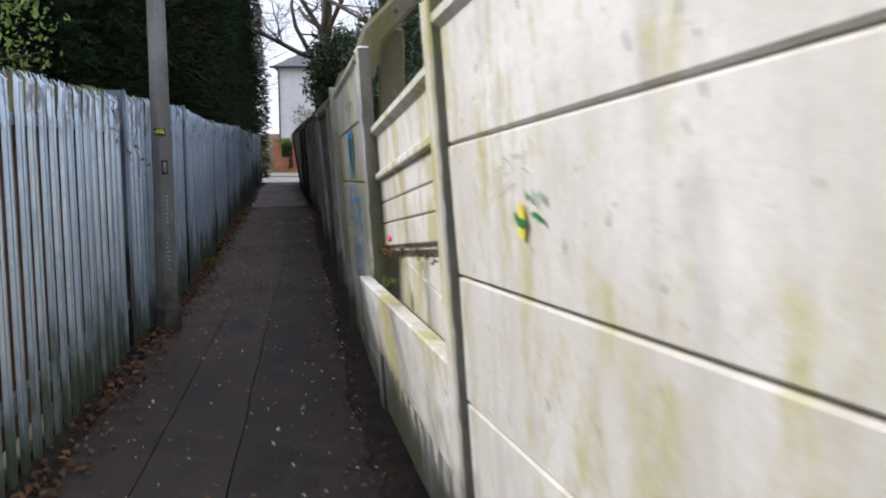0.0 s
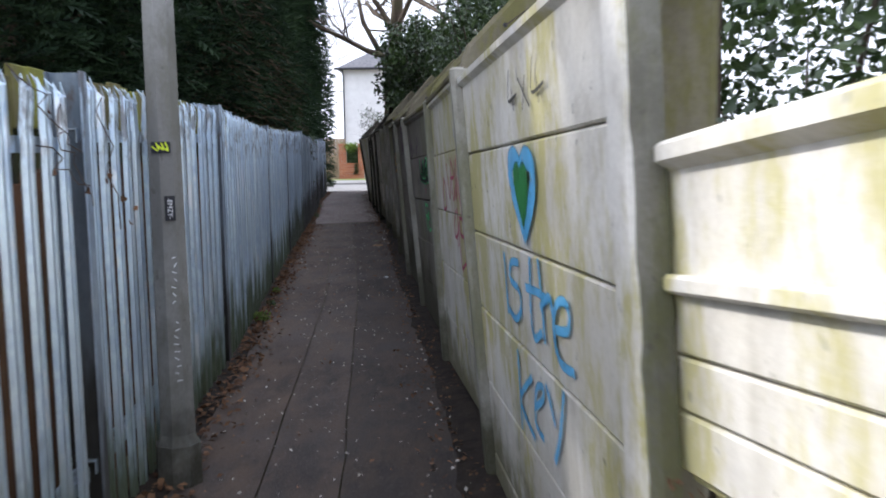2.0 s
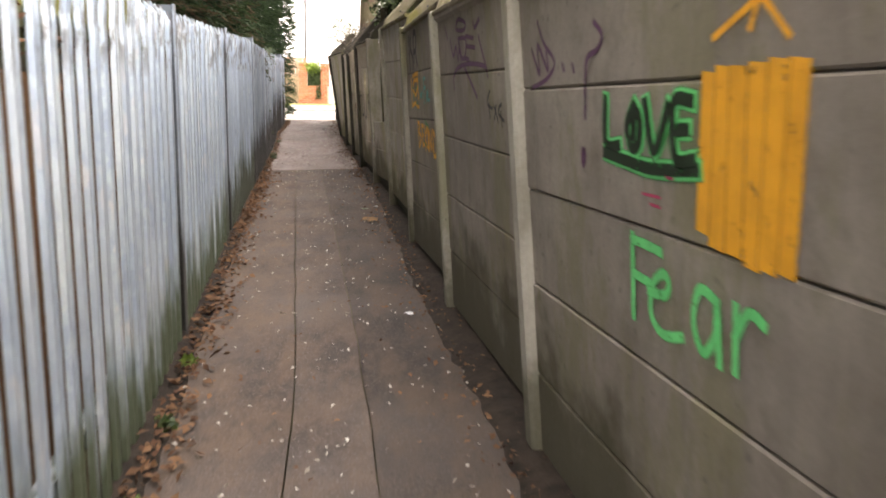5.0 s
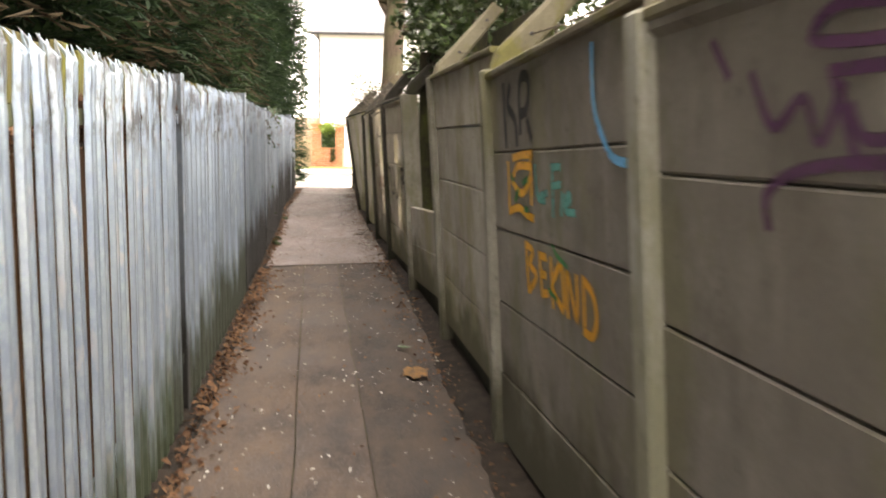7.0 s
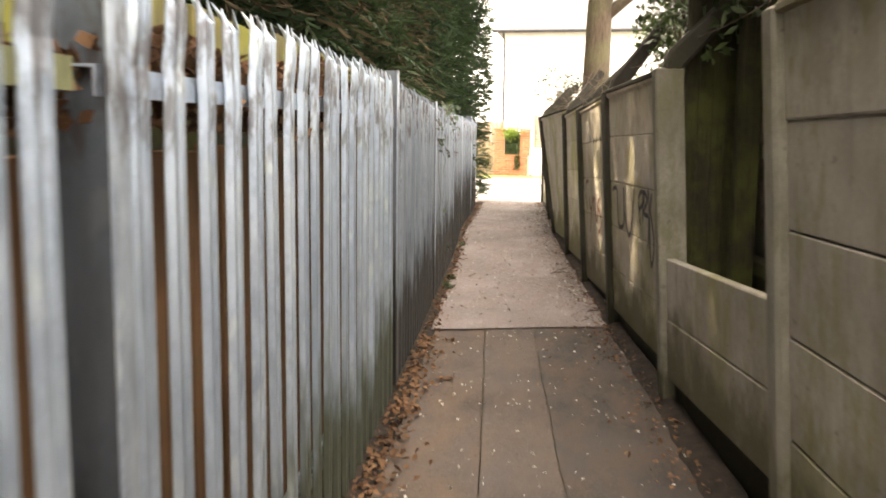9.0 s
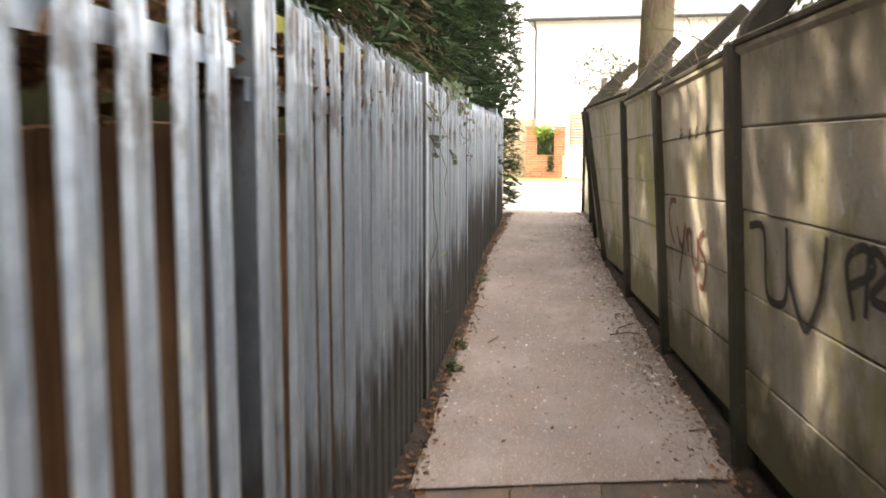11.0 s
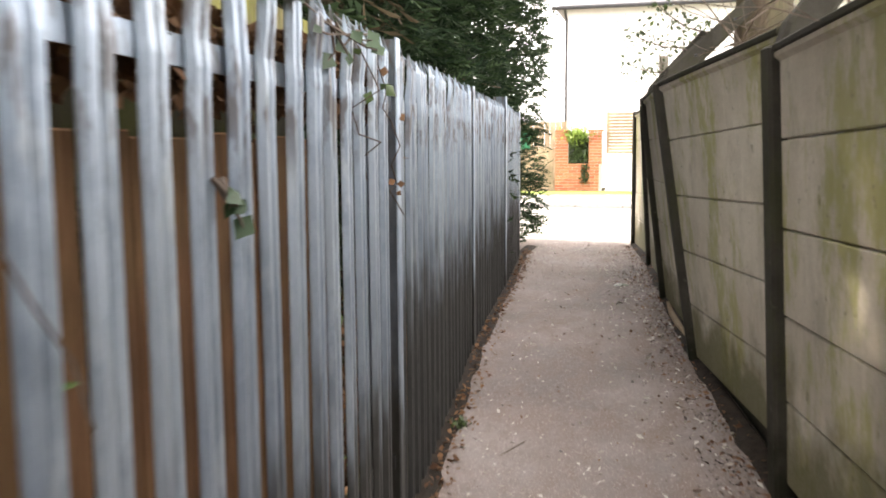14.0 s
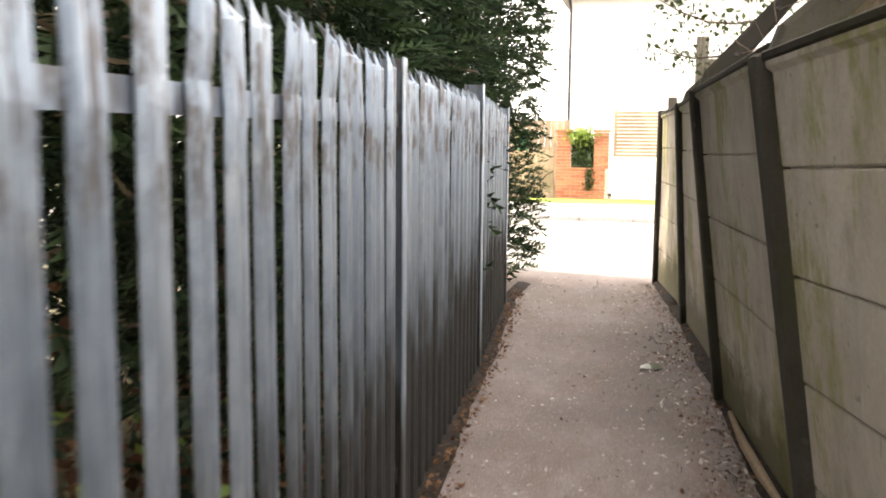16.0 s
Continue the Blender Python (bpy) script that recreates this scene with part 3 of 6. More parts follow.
# dark strip on the near side of two posts, their shade put into colour
for k in (3, 4):
    y, x, lean, h = WALL_POSTS[k]
    b = Bay(k - 1)
    verts, faces = [], []
    w = 0.06 if k == 4 else POSTW / 2
    for i in range(41):
        z = -0.1 + (h - 0.01 + 0.1) * i / 40
        base = Vector((x + lean * (z - 0.95), y, z))
        out = -0.032 if k == 4 else -0.018
        for q, (uu, nn) in enumerate(((-w - 0.013, -0.05), (-w - 0.012, 0.012 + out), (-w - 0.004, 0.028 + out), (-w + 0.004, 0.030 + out))):
            j = 0.006 * noise.noise((z * 17, q * 5.0 + k, 3.0))
            verts.append(base + b.u * (uu + j) + b.n * (nn + j))
    for i in range(40):
        for q in range(3):
            a = i * 4 + q
            faces.append((a, a + 1, a + 5, a + 4))
    raw("mortar_fillet", verts, faces, M_POST_SIDE, wall, "rough dark strip standing for the shaded near side of the post")

ARMS = [post_arm(k) for k in range(3, len(WALL_POSTS) - 1)]
for strand in (0, 1):
    for a, b in zip(ARMS, ARMS[1:]):
        if strand == 0 or (a[0].y < 12 or a[0].y > 18):
            bm = bmesh.new()
            mid = (a[strand] + b[strand]) / 2 - Vector((0, 0, 0.03))
            tube(bm, [a[strand], a[strand].lerp(mid, 0.5) - Vector((0, 0, 0.006)), mid, b[strand].lerp(mid, 0.5) - Vector((0, 0, 0.006)), b[strand]], [0.0025] * 5, 4, False)
            for i in range(1, 12):
                c = a[strand].lerp(b[strand], i / 12) - Vector((0, 0, 0.03 * math.sin(math.pi * i / 12)))
                tube(bm, [c + Vector((0.014, 0.003, 0.012)), c - Vector((0.014, 0.003, 0.012))], [0.0015, 0.0015], 3, False)
            part("barbed_wire", bm, M_TWIG, wall)

# the broken bay: a leaning top panel with two ledges, three narrow boards, fallen slabs behind
bb = BAYS[3] = Bay(3)
mixh = lambda a, b: (lambda s: a + (b - a) * s)
slab(bb, mixh(1.224, 1.037), mixh(1.44, 1.272), -0.01, 0.05, material=M_PANEL_PALE, lip=(0.03, 0.025), label="stained top panel with a projecting ledge")
slab(bb, mixh(1.226, 1.039), mixh(1.258, 1.069), 0.010, 0.03, material=M_PANEL_PALE, name="ledge", chamfer=0.006)
NEAR_EDGES, FAR_EDGES = (1.218, 1.134, 1.047, 0.958), (1.031, 0.939, 0.849, 0.749)
for q in range(3):
    slab(bb, mixh(NEAR_EDGES[q + 1] + 0.004, FAR_EDGES[q + 1] + 0.004), mixh(NEAR_EDGES[q], FAR_EDGES[q]), -0.012, 0.04, material=M_PANEL_PALE, name="board")
slab(bb, mixh(0.80, 0.905), mixh(0.99, 0.99), -0.052, 0.04, s1=0.62, material=M_PANEL_PALE, twist=(0.0, -0.01, -0.01, -0.02), chamfer=0.006, label="cracked slab slipped behind the boards")
slab(bb, mixh(0.69, 0.735), mixh(0.795, 0.90), -0.046, 0.04, s1=0.965, material=M_PANEL_PALE, twist=(-0.005, -0.02, -0.01, -0.03), chamfer=0.006)
slab(bb, mixh(0.50, 0.50), mixh(0.685, 0.73), -0.040, 0.04, s1=0.97, material=M_PANEL_PALE, twist=(0.0, -0.02, -0.008, -0.03), chamfer=0.006)
slab(bb, mixh(0.335, 0.33), mixh(0.65, 0.63), 0.055, 0.05, material=M_PANEL_PALE, twist=(0, 0.01, 0.005, 0.055), label="lower slab leaning out over the path")
slab(bb, mixh(-0.1, -0.1), mixh(0.33, 0.325), 0.03, 0.05, material=M_PANEL_PALE)

# ---- steel palisade fence ----
palisade = empty("wall_palisade_fence", (0, 0, 0), "galvanised steel palisade fence with triple-pointed pales", "fence", "", "structure")


def pale_mesh(name, h, lean, seed):
    """A W-section pale, 70 mm wide, its foot at the origin and face to +x; a crimp below the head, the middle point bent back."""
    prof = [(-0.033, 0.0), (-0.027, 0.013), (-0.009, 0.013), (0.0, 0.001), (0.009, 0.013), (0.027, 0.013), (0.033, 0.0)]
    cut = [(-0.012, 0.0), (-0.052, 0.0), (-0.045, -0.002), (0.0, -0.030), (-0.040, -0.002), (-0.050, 0.0), (-0.006, 0.0)]
    pr = random.Random(seed)
    levels = [(0.02, 0.0, 1.0), (h - 0.24, 0.0, 1.0), (h - 0.185, 0.002, 0.99), (h - 0.15, 0.0, 1.01), (h - 0.09, lean, 1.0), (h - 0.055, lean * 1.2, 0.96)]
    t, verts, faces = 0.003, [], []
    rows = [[(x + out, y * w, z) for y, x in prof] for z, out, w in levels]
    rows.append([(prof[i][1] + lean * 1.2 + bx + pr.uniform(-0.003, 0.003), prof[i][0] * 0.86, h + dz + pr.uniform(-0.004, 0.004)) for i, (dz, bx) in enumerate(cut)])
    for row in rows:
        verts += row + [(x - t, y, z) for x, y, z in row]
    last = len(rows) - 1
    for r in range(last):
        o, q = r * 14, (r + 1) * 14
        for i in range(6):
            faces.append((o + i, o + i + 1, q + i + 1, q + i))
            faces.append((o + 8 + i, o + 7 + i, q + 7 + i, q + 8 + i))
        faces += [(o, q, q + 7, o + 7), (o + 6, o + 13, q + 13, q + 6)]
    faces += [(last * 14 + i, last * 14 + i + 1, last * 14 + 8 + i, last * 14 + 7 + i) for i in range(6)]
    me = bpy.data.meshes.new(name)
    me.from_pydata(verts, [], faces)
    me.update()
    return me


# picks the lit or shaded steel tone by the stretch of fence
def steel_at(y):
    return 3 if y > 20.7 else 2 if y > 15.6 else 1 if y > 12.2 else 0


STEELS = (M_STEEL, M_STEEL_MID, M_STEEL_SHADED, M_STEEL_DARK)
PALES = []
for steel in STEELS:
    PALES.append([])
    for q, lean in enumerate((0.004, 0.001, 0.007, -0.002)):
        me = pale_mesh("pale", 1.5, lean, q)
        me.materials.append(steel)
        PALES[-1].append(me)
prnd = random.Random(11)


def yaw_at(y):
    dx = fence_x(y + 0.2) - fence_x(y - 0.2)
    return -math.degrees(math.atan2(dx, 0.4))


for y0, y1, (h0, h1, step) in zip([-6.75] + FENCE_POSTS, FENCE_POSTS, FENCE_BAYS):
    first, last = y0 + 0.112, y1 - 0.158
    n = max(3, round((last - first) / step))
    for i in range(n + 1):
        y = first + (last - first) * i / n
        h = h0 + (h1 - h0) * i / n + prnd.uniform(-0.008, 0.008)
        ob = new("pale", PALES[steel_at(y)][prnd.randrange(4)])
        ob.parent = palisade
        ob.matrix_basis = pose(fence_x(y), y + prnd.gauss(0, 0.002), 0.0, prnd.gauss(0, 0.09), prnd.gauss(0, 0.12), yaw_at(y) + prnd.gauss(0, 1.2)) @ Matrix.Diagonal((1, 1, h / 1.5, 1))

for y0, y1, (h0, h1, step) in zip([-6.75] + FENCE_POSTS, FENCE_POSTS, FENCE_BAYS):
    drop = 0.23 if abs(y1 - 18.24) < 0.01 else 0.185
    for za, zb in ((0.28, 0.28), (h0 - drop, h1 - drop)):
        bm = bmesh.new()
        L = math.hypot(fence_x(y1) - fence_x(y0), y1 - y0)
        m = look((fence_x(y0) - 0.006, y0, za), (fence_x(y1) - 0.006, y1, zb))
        add_box(bm, (-0.004, -0.022, -L + 0.06), (0.0, 0.022, -0.004), 0, m)
        add_box(bm, (-0.045, 0.018, -L + 0.06), (-0.004, 0.022, -0.004), 0, m)
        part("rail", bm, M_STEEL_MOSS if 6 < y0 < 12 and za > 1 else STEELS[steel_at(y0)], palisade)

for y, h in zip(FENCE_POSTS, POST_TOPS):
    m = pose(fence_x(y), y, 0, 0, 0, yaw_at(y))
    bm = bmesh.new()
    add_box(bm, (-0.085, 0.026, -0.2), (0.010, 0.032, h - 0.003), 0, m)
    add_box(bm, (-0.092, 0.0, -0.2), (-0.085, 0.058, h - 0.002), 0.0015, m)
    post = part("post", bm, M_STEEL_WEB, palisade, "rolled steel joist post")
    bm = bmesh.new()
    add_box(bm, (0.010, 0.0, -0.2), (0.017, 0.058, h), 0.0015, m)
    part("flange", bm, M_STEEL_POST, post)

# ---- lamp column ----
lamp = empty("lamp_post", (-0.515, 4.66, 0), "tapered concrete street lamp column with two stickers", "lamp post")
bm = bmesh.new()
tube(bm, [(0, 0, -0.2), (0, 0, 0.16)], [0.088, 0.088], 8)
part("base", bm, M_LAMP, lamp)
bm = bmesh.new()
tube(bm, [(0, 0, 0.15), (0, 0, 0.20), (0, 0, 3.2), (0, 0, 6.0)], [0.085, 0.069, 0.052, 0.04], 8)
part("column", bm, M_LAMP, lamp)

# ---- timber behind the steel fence ----
garden_fence = empty("wall_timber_fence", (0, 0, 0), "brown close-boarded timber fence behind the steel pales", "fence", "", "structure")


def board_mesh(name, w, t, h, material):
    bm = bmesh.new()
    add_box(bm, (-t / 2, -w / 2, 0), (t / 2, w / 2, h), 0.003)
    me = bpy.data.meshes.new(name)
    bm.to_mesh(me)
    bm.free()
    me.materials.append(material)
    return me


BOARD, CAPBOARD = board_mesh("board", 0.142, 0.016, 1.0, M_BOARD), board_mesh("cap_board", 0.142, 0.02, 0.20, M_CAP)
brnd = random.Random(3)
y = -6.5
while y < 20.68:
    top = fence_top(y)
    for me, z, off, tall in ((BOARD, -0.02, 0.20, top - 0.28), (CAPBOARD, top - 0.16, 0.215, 1.0)):
        ob = new(me.name, me)
        ob.parent = garden_fence
        ob.matrix_basis = pose(fence_x(y) - off + brnd.uniform(-0.008, 0.008), y, z + brnd.uniform(-0.012, 0.012), brnd.uniform(-0.6, 0.6), 0, yaw_at(y) + brnd.uniform(-1.5, 1.5)) @ Matrix.Diagonal((1, 1, tall, 1))
    y += 0.148
# dark strip added for the shaded gap between boards and cap boards
for i in range(9):
    y0, y1 = -6.55 + i * 3.02, -6.55 + (i + 1) * 3.02 - 0.01
    bm = bmesh.new()
    m = look((fence_x(y0) - 0.262, y0, fence_top(y0) - 0.23), (fence_x(y1) - 0.262, y1, fence_top(y1) - 0.23))
    add_box(bm, (-0.012, -0.11, -(y1 - y0)), (0.012, 0.11, 0), 0.004, m)
    part("rail", bm, M_MOSSY, garden_fence)

# ---- dark fence seen through the opening in the concrete wall ----
ob_ = BAYS[10]
old_fence = empty("wooden_fence", ob_.at(0.5, 0, -0.4), "dark mossy boarded garden fence behind the missing panels", "fence")
base_inv = Matrix.Translation(ob_.at(0.5, 0, -0.4)).inverted()


def bay_box(bay, s0, s1, z0, z1, d0, d1, bevel=0.004):
    """A box in a bay's own frame, upright."""
    bm = bmesh.new()
    L = (s1 - s0) * bay.len
    rot = Matrix((bay.u, bay.n, Vector((0, 0, 1)))).transposed().to_4x4()
    add_box(bm, (0, d0, z0), (L, d1, z1), bevel, Matrix.Translation(bay.at(s0, 0.95).xy.to_3d()) @ rot)
    return bm


for i in range(30):
    s = -0.5 + i * 0.08
    bm = bay_box(ob_, s, s + 0.085, 0.0, 2.05, -0.47 - 0.008 * (i % 2), -0.452, 0.003)
    bmesh.ops.transform(bm, matrix=base_inv, verts=bm.verts)
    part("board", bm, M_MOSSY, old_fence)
for z0, z1 in ((1.24, 1.31), (0.70, 0.77)):
    bm = bay_box(ob_, -0.5, 1.85, z0, z1, -0.45, -0.38, 0.006)
    bmesh.ops.transform(bm, matrix=base_inv, verts=bm.verts)
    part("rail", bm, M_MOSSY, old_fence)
for i in range(5):
    bm = bay_box(ob_, 1.03, 1.045, 0.0, 2.02, -0.44 + i * 0.07, -0.44 + i * 0.07 + 0.068, 0.002)
    bmesh.ops.transform(bm, matrix=base_inv, verts=bm.verts)
    part("end_board", bm, M_MOSSY, old_fence)
for s in (0.2, 0.84):
    bm = bay_box(ob_, s, s + 0.055, 0.0, 2.1, -0.37, -0.27, 0.008)
    bmesh.ops.transform(bm, matrix=base_inv, verts=bm.verts)
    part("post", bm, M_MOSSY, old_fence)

# ---- foliage builders ----
def fronds(rng, centers, dirs, size, segs=4, width=0.32):
    """Feathery sprays: each a drooping axis with paired blades. Returns verts and faces."""
    n = len(centers)
    d = dirs / np.linalg.norm(dirs, axis=1)[:, None]
    up = np.tile([0.0, 0.0, 1.0], (n, 1)) + rng.normal(0, 0.5, (n, 3))
    side = np.cross(d, up)
    side /= np.linalg.norm(side, axis=1)[:, None] + 1e-9
    sz = size * rng.uniform(0.6, 1.25, n)
    pts = []
    for k in range(segs + 1):
        f = k / segs
        pts.append(centers + d * (sz * f)[:, None] + np.array([0, 0, -1.0]) * (sz * 0.28 * f * f)[:, None])
    verts, faces = [np.stack(pts, 1)], []
    blades = []
    for k in range(segs):
        f = 1 - 0.55 * k / segs
        for s in (-1, 1):
            tip = pts[k + 1] + side * (s * sz * width * f)[:, None] + d * (sz * 0.16)[:, None] + rng.normal(0, 0.02, (n, 3)) * sz[:, None]
            blades.append(tip)
    verts.append(np.stack(blades, 1))
    v = np.concatenate(verts, 1)
    per = v.shape[1]
    base = np.arange(n) * per
    idx = 0
    for k in range(segs):
        for s in (0, 1):
            tip = segs + 1 + idx
            faces.append(np.stack([base + k, base + k + 1, base + tip], 1))
            idx += 1
    return v.reshape(-1, 3), np.concatenate(faces, 0)


def leaves(rng, centers, size, long=1.8, normals=None):
    """Loose leaves: each a folded pointed blade of four triangles."""
    n = len(centers)
    a = rng.normal(0, 1, (n, 3))
    a /= np.linalg.norm(a, axis=1)[:, None]
    nn = rng.normal(0, 1, (n, 3)) if normals is None else normals + rng.normal(0, 0.25, (n, 3))
    b = np.cross(nn, a)
    b /= np.linalg.norm(b, axis=1)[:, None] + 1e-9
    a = np.cross(b, nn)
    a /= np.linalg.norm(a, axis=1)[:, None] + 1e-9
    c = np.cross(a, b)
    sz = (size * rng.uniform(0.55, 1.3, n))[:, None]
    v = np.stack([centers - a * sz * long * 0.5, centers - b * sz * 0.5 + c * sz * 0.18, centers + b * sz * 0.5 + c * sz * 0.18, centers + a * sz * long * 0.5 + c * sz * rng.uniform(-0.2, 0.2, (n, 1)), centers], 1)
    base = np.arange(n) * 5
    f = [np.stack([base + i, base + j, base + k], 1) for i, j, k in ((0, 4, 1), (0, 2, 4), (1, 4, 3), (4, 2, 3))]
    return v.reshape(-1, 3), np.concatenate(f, 0)


def leaf_mesh(name, vf, material):
    v, f = vf
    me = bpy.data.meshes.new(name)
    me.vertices.add(len(v))
    me.vertices.foreach_set("co", v.astype(np.float32).ravel())
    me.loops.add(len(f) * 3)
    me.loops.foreach_set("vertex_index", f.astype(np.int32).ravel())
    me.polygons.add(len(f))
    me.polygons.foreach_set("loop_start", np.arange(0, len(f) * 3, 3, dtype=np.int32))
    me.update(calc_edges=True)
    me.materials.append(material)
    return me


def conifer_crown(seed, count, z0, z1, radius, clipped):
    """A columnar conifer's foliage round the z axis, uneven and with gaps."""
    rng = np.random.default_rng(seed)
    z = z0 + (z1 - z0) * rng.uniform(0, 1, count) ** 0.9
    ang = rng.uniform(0, math.tau, count)
    lump = np.array([noise.noise((math.cos(a) * 1.3, math.sin(a) * 1.3 + seed, zz * 0.9)) + 0.6 * noise.noise((math.cos(a) * 4, math.sin(a) * 4, zz * 2.6 + seed)) for a, zz in zip(ang, z)])
    taper = 1 - 0.35 * np.clip((z - z0) / (z1 - z0), 0, 1) ** 2
    shell = np.where(rng.uniform(0, 1, count) < 0.72, rng.uniform(0.82, 1.0, count), rng.uniform(0.3, 0.85, count))
    low = np.where(z < 1.75, 0.93 if clipped else 0.72, 1.0)
    r = low * radius * taper * shell * (1 + (0.10 if clipped else 0.30) * lump)
    c = np.stack([np.cos(ang) * r, np.sin(ang) * r, z], 1)
    d = np.stack([np.cos(ang), np.sin(ang), rng.uniform(-0.15, 0.75, count)], 1) + rng.normal(0, 0.35, (count, 3))
    return c, d, rng


def make_conifer(seed, count, z0, z1, radius, clipped, size):
    c, d, rng = conifer_crown(seed, count, z0, z1, radius, clipped)
    return leaf_mesh("crown", fronds(rng, c, d, size), M_CONIFER)


def trunk_mesh(seed, h, r, branches, material):
    r0 = random.Random(seed)
    bm = bmesh.new()
    pts = [(0.03 * noise.noise((i * 0.7, seed, 0)), 0.03 * noise.noise((i * 0.7, seed, 5)), -0.1 + h * i / 8) for i in range(9)]
    tube(bm, pts, [r * (1.25 if i == 0 else 1 - 0.75 * i / 8) for i in range(9)], 9)
    for i in range(branches):
        z = r0.uniform(0.5, h * 0.85)
        a, L = r0.uniform(0, math.tau), r0.uniform(0.4, 1.0)
        p = Vector((0, 0, z))
        dv = Vector((math.cos(a), math.sin(a), r0.uniform(-0.15, 0.4)))
        tube(bm, [p, p + dv * L * 0.5 + Vector((0, 0, 0.03)), p + dv * L], [r * 0.16, r * 0.1, 0.004], 5, False)
    me = bpy.data.meshes.new("trunk")
    bm.to_mesh(me)
    bm.free()
    me.materials.append(material)
    return me


CROWNS = [make_conifer(1, 7500, 0.9, 7.5, 1.15, False, 0.20), make_conifer(2, 7500, 1.0, 7.0, 1.15, False, 0.20), make_conifer(3, 8500, 0.25, 6.5, 1.0, True, 0.16), make_conifer(5, 3000, 0.3, 7.5, 1.2, False, 0.34), make_conifer(6, 1700, 0.9, 7.0, 1.2, False, 0.24)]
TRUNKS = [trunk_mesh(s, 6.5, 0.13, 40, M_BARK) for s in (1, 2)]
trnd = random.Random(21)


def conifer(x, y, crown, scale=1.0, label="tall dense dark green conifer behind the steel fence"):
    t = empty("conifer_tree", (x, y, 0), label, "tree", "conifers along the fence")
    t.rotation_euler = (0, 0, trnd.uniform(0, 6.28))
    t.scale = (scale, scale, scale * trnd.uniform(0.92, 1.08))
    for name, me in (("trunk", TRUNKS[trnd.randrange(2)]), ("crown", CROWNS[crown])):
        o = new(name, me)
        o.parent = t
    return t


for y, off, cr in ((4.6, 2.5, 3), (5.9, 1.65, 1), (7.3, 1.5, 0), (8.6, 1.7, 1), (11.4, 1.7, 0), (12.9, 1.5, 1), (14.5, 1.55, 0), (16.1, 1.5, 1), (17.6, 1.45, 0), (19.3, 1.5, 4), (20.9, 1.35, 4), (22.8, 1.2, 2), (24.3, 1.15, 2), (25.7, 1.05, 2), (27.0, 1.05, 2), (27.95, 1.0, 2), (28.75, 0.86, 2)):
    conifer(fence_x(y) - off, y, cr, 0.6 if y < 5 else (0.8 if y < 8 else 1.0))
# back row added to block sky and sun between the front trees
for y, off, cr in ((8.2, 3.6, 0), (10.2, 3.3, 0), (12.0, 3.6, 0), (14.0, 3.5, 1), (16.5, 3.4, 0), (22.6, 3.3, 0), (24.6, 3.2, 1), (26.8, 3.0, 0)):
    conifer(fence_x(y) - off, y, 3, 1.1)

# low conifers added only to shade the concrete fence's lower panels
for y, off, sc in ((19.0, 1.5, 0.44), (20.2, 1.45, 0.46)):
    conifer(fence_x(y) - off, y, 1, sc, "low conifer added to keep sun off the lower concrete fence")

# dry inner twigs of the conifers over the fence
rng = np.random.default_rng(8)
n = 1800
yy = rng.uniform(10.8, 22.5, n)
cc = np.stack([np.array([fence_x(v) for v in yy]) - rng.uniform(0.35, 1.3, n), yy, rng.uniform(1.35, 3.2, n)], 1)
dd = np.stack([rng.uniform(0.1, 1, n), rng.normal(0, 0.6, n), rng.uniform(-0.5, 0.2, n)], 1)
tagged(new("dead_twigs", leaf_mesh("dead_twigs", fronds(rng, cc, dd, 0.26, 3, 0.06), M_CONIFER_DRY)), "brown dead inner twigs of the conifers", "twigs", "", "stuff")

# light green sprigs at the start
def branchlet(name, p0, p1, count, spread, size, material, label, category, seed, droop=0.1):
    rg = np.random.default_rng(seed)
    t = empty(name, p0, label, category)
    p0, p1 = Vector(p0), Vector(p1)
    bm = bmesh.new()
    stem = [(p1 - p0) * f - Vector((0, 0, droop * math.sin(math.pi * f))) for f in (0, 0.25, 0.5, 0.75, 1)]
    tube(bm, stem, [0.012, 0.01, 0.008, 0.006, 0.003], 5)
    part("stem", bm, M_TWIG, t)
    f = rg.uniform(0.1, 1, count)
    c = np.array(p1 - p0)[None, :] * f[:, None] + rg.normal(0, spread, (count, 3))
    c[:, 2] -= droop * np.sin(math.pi * f)
    o = new("foliage", leaf_mesh("foliage", leaves(rg, c, size), material))
    o.parent = t
    return t


for i, (a, b) in enumerate((((-1.6, 2.7, 1.9), (-0.62, 3.0, 1.85)), ((-1.7, 3.2, 2.15), (-0.75, 3.5, 1.98)), ((-1.5, 2.4, 2.2), (-0.5, 2.5, 2.1)), ((-1.8, 3.4, 1.75), (-0.95, 3.9, 1.72)), ((-1.6, 1.9, 1.75), (-0.62, 1.9, 1.78)))):
    branchlet("hedge_branch", a, b, 420, 0.085, 0.022, M_LIGHTLEAF, "light green hedge branch hanging over the steel fence", "branch", 60 + i)

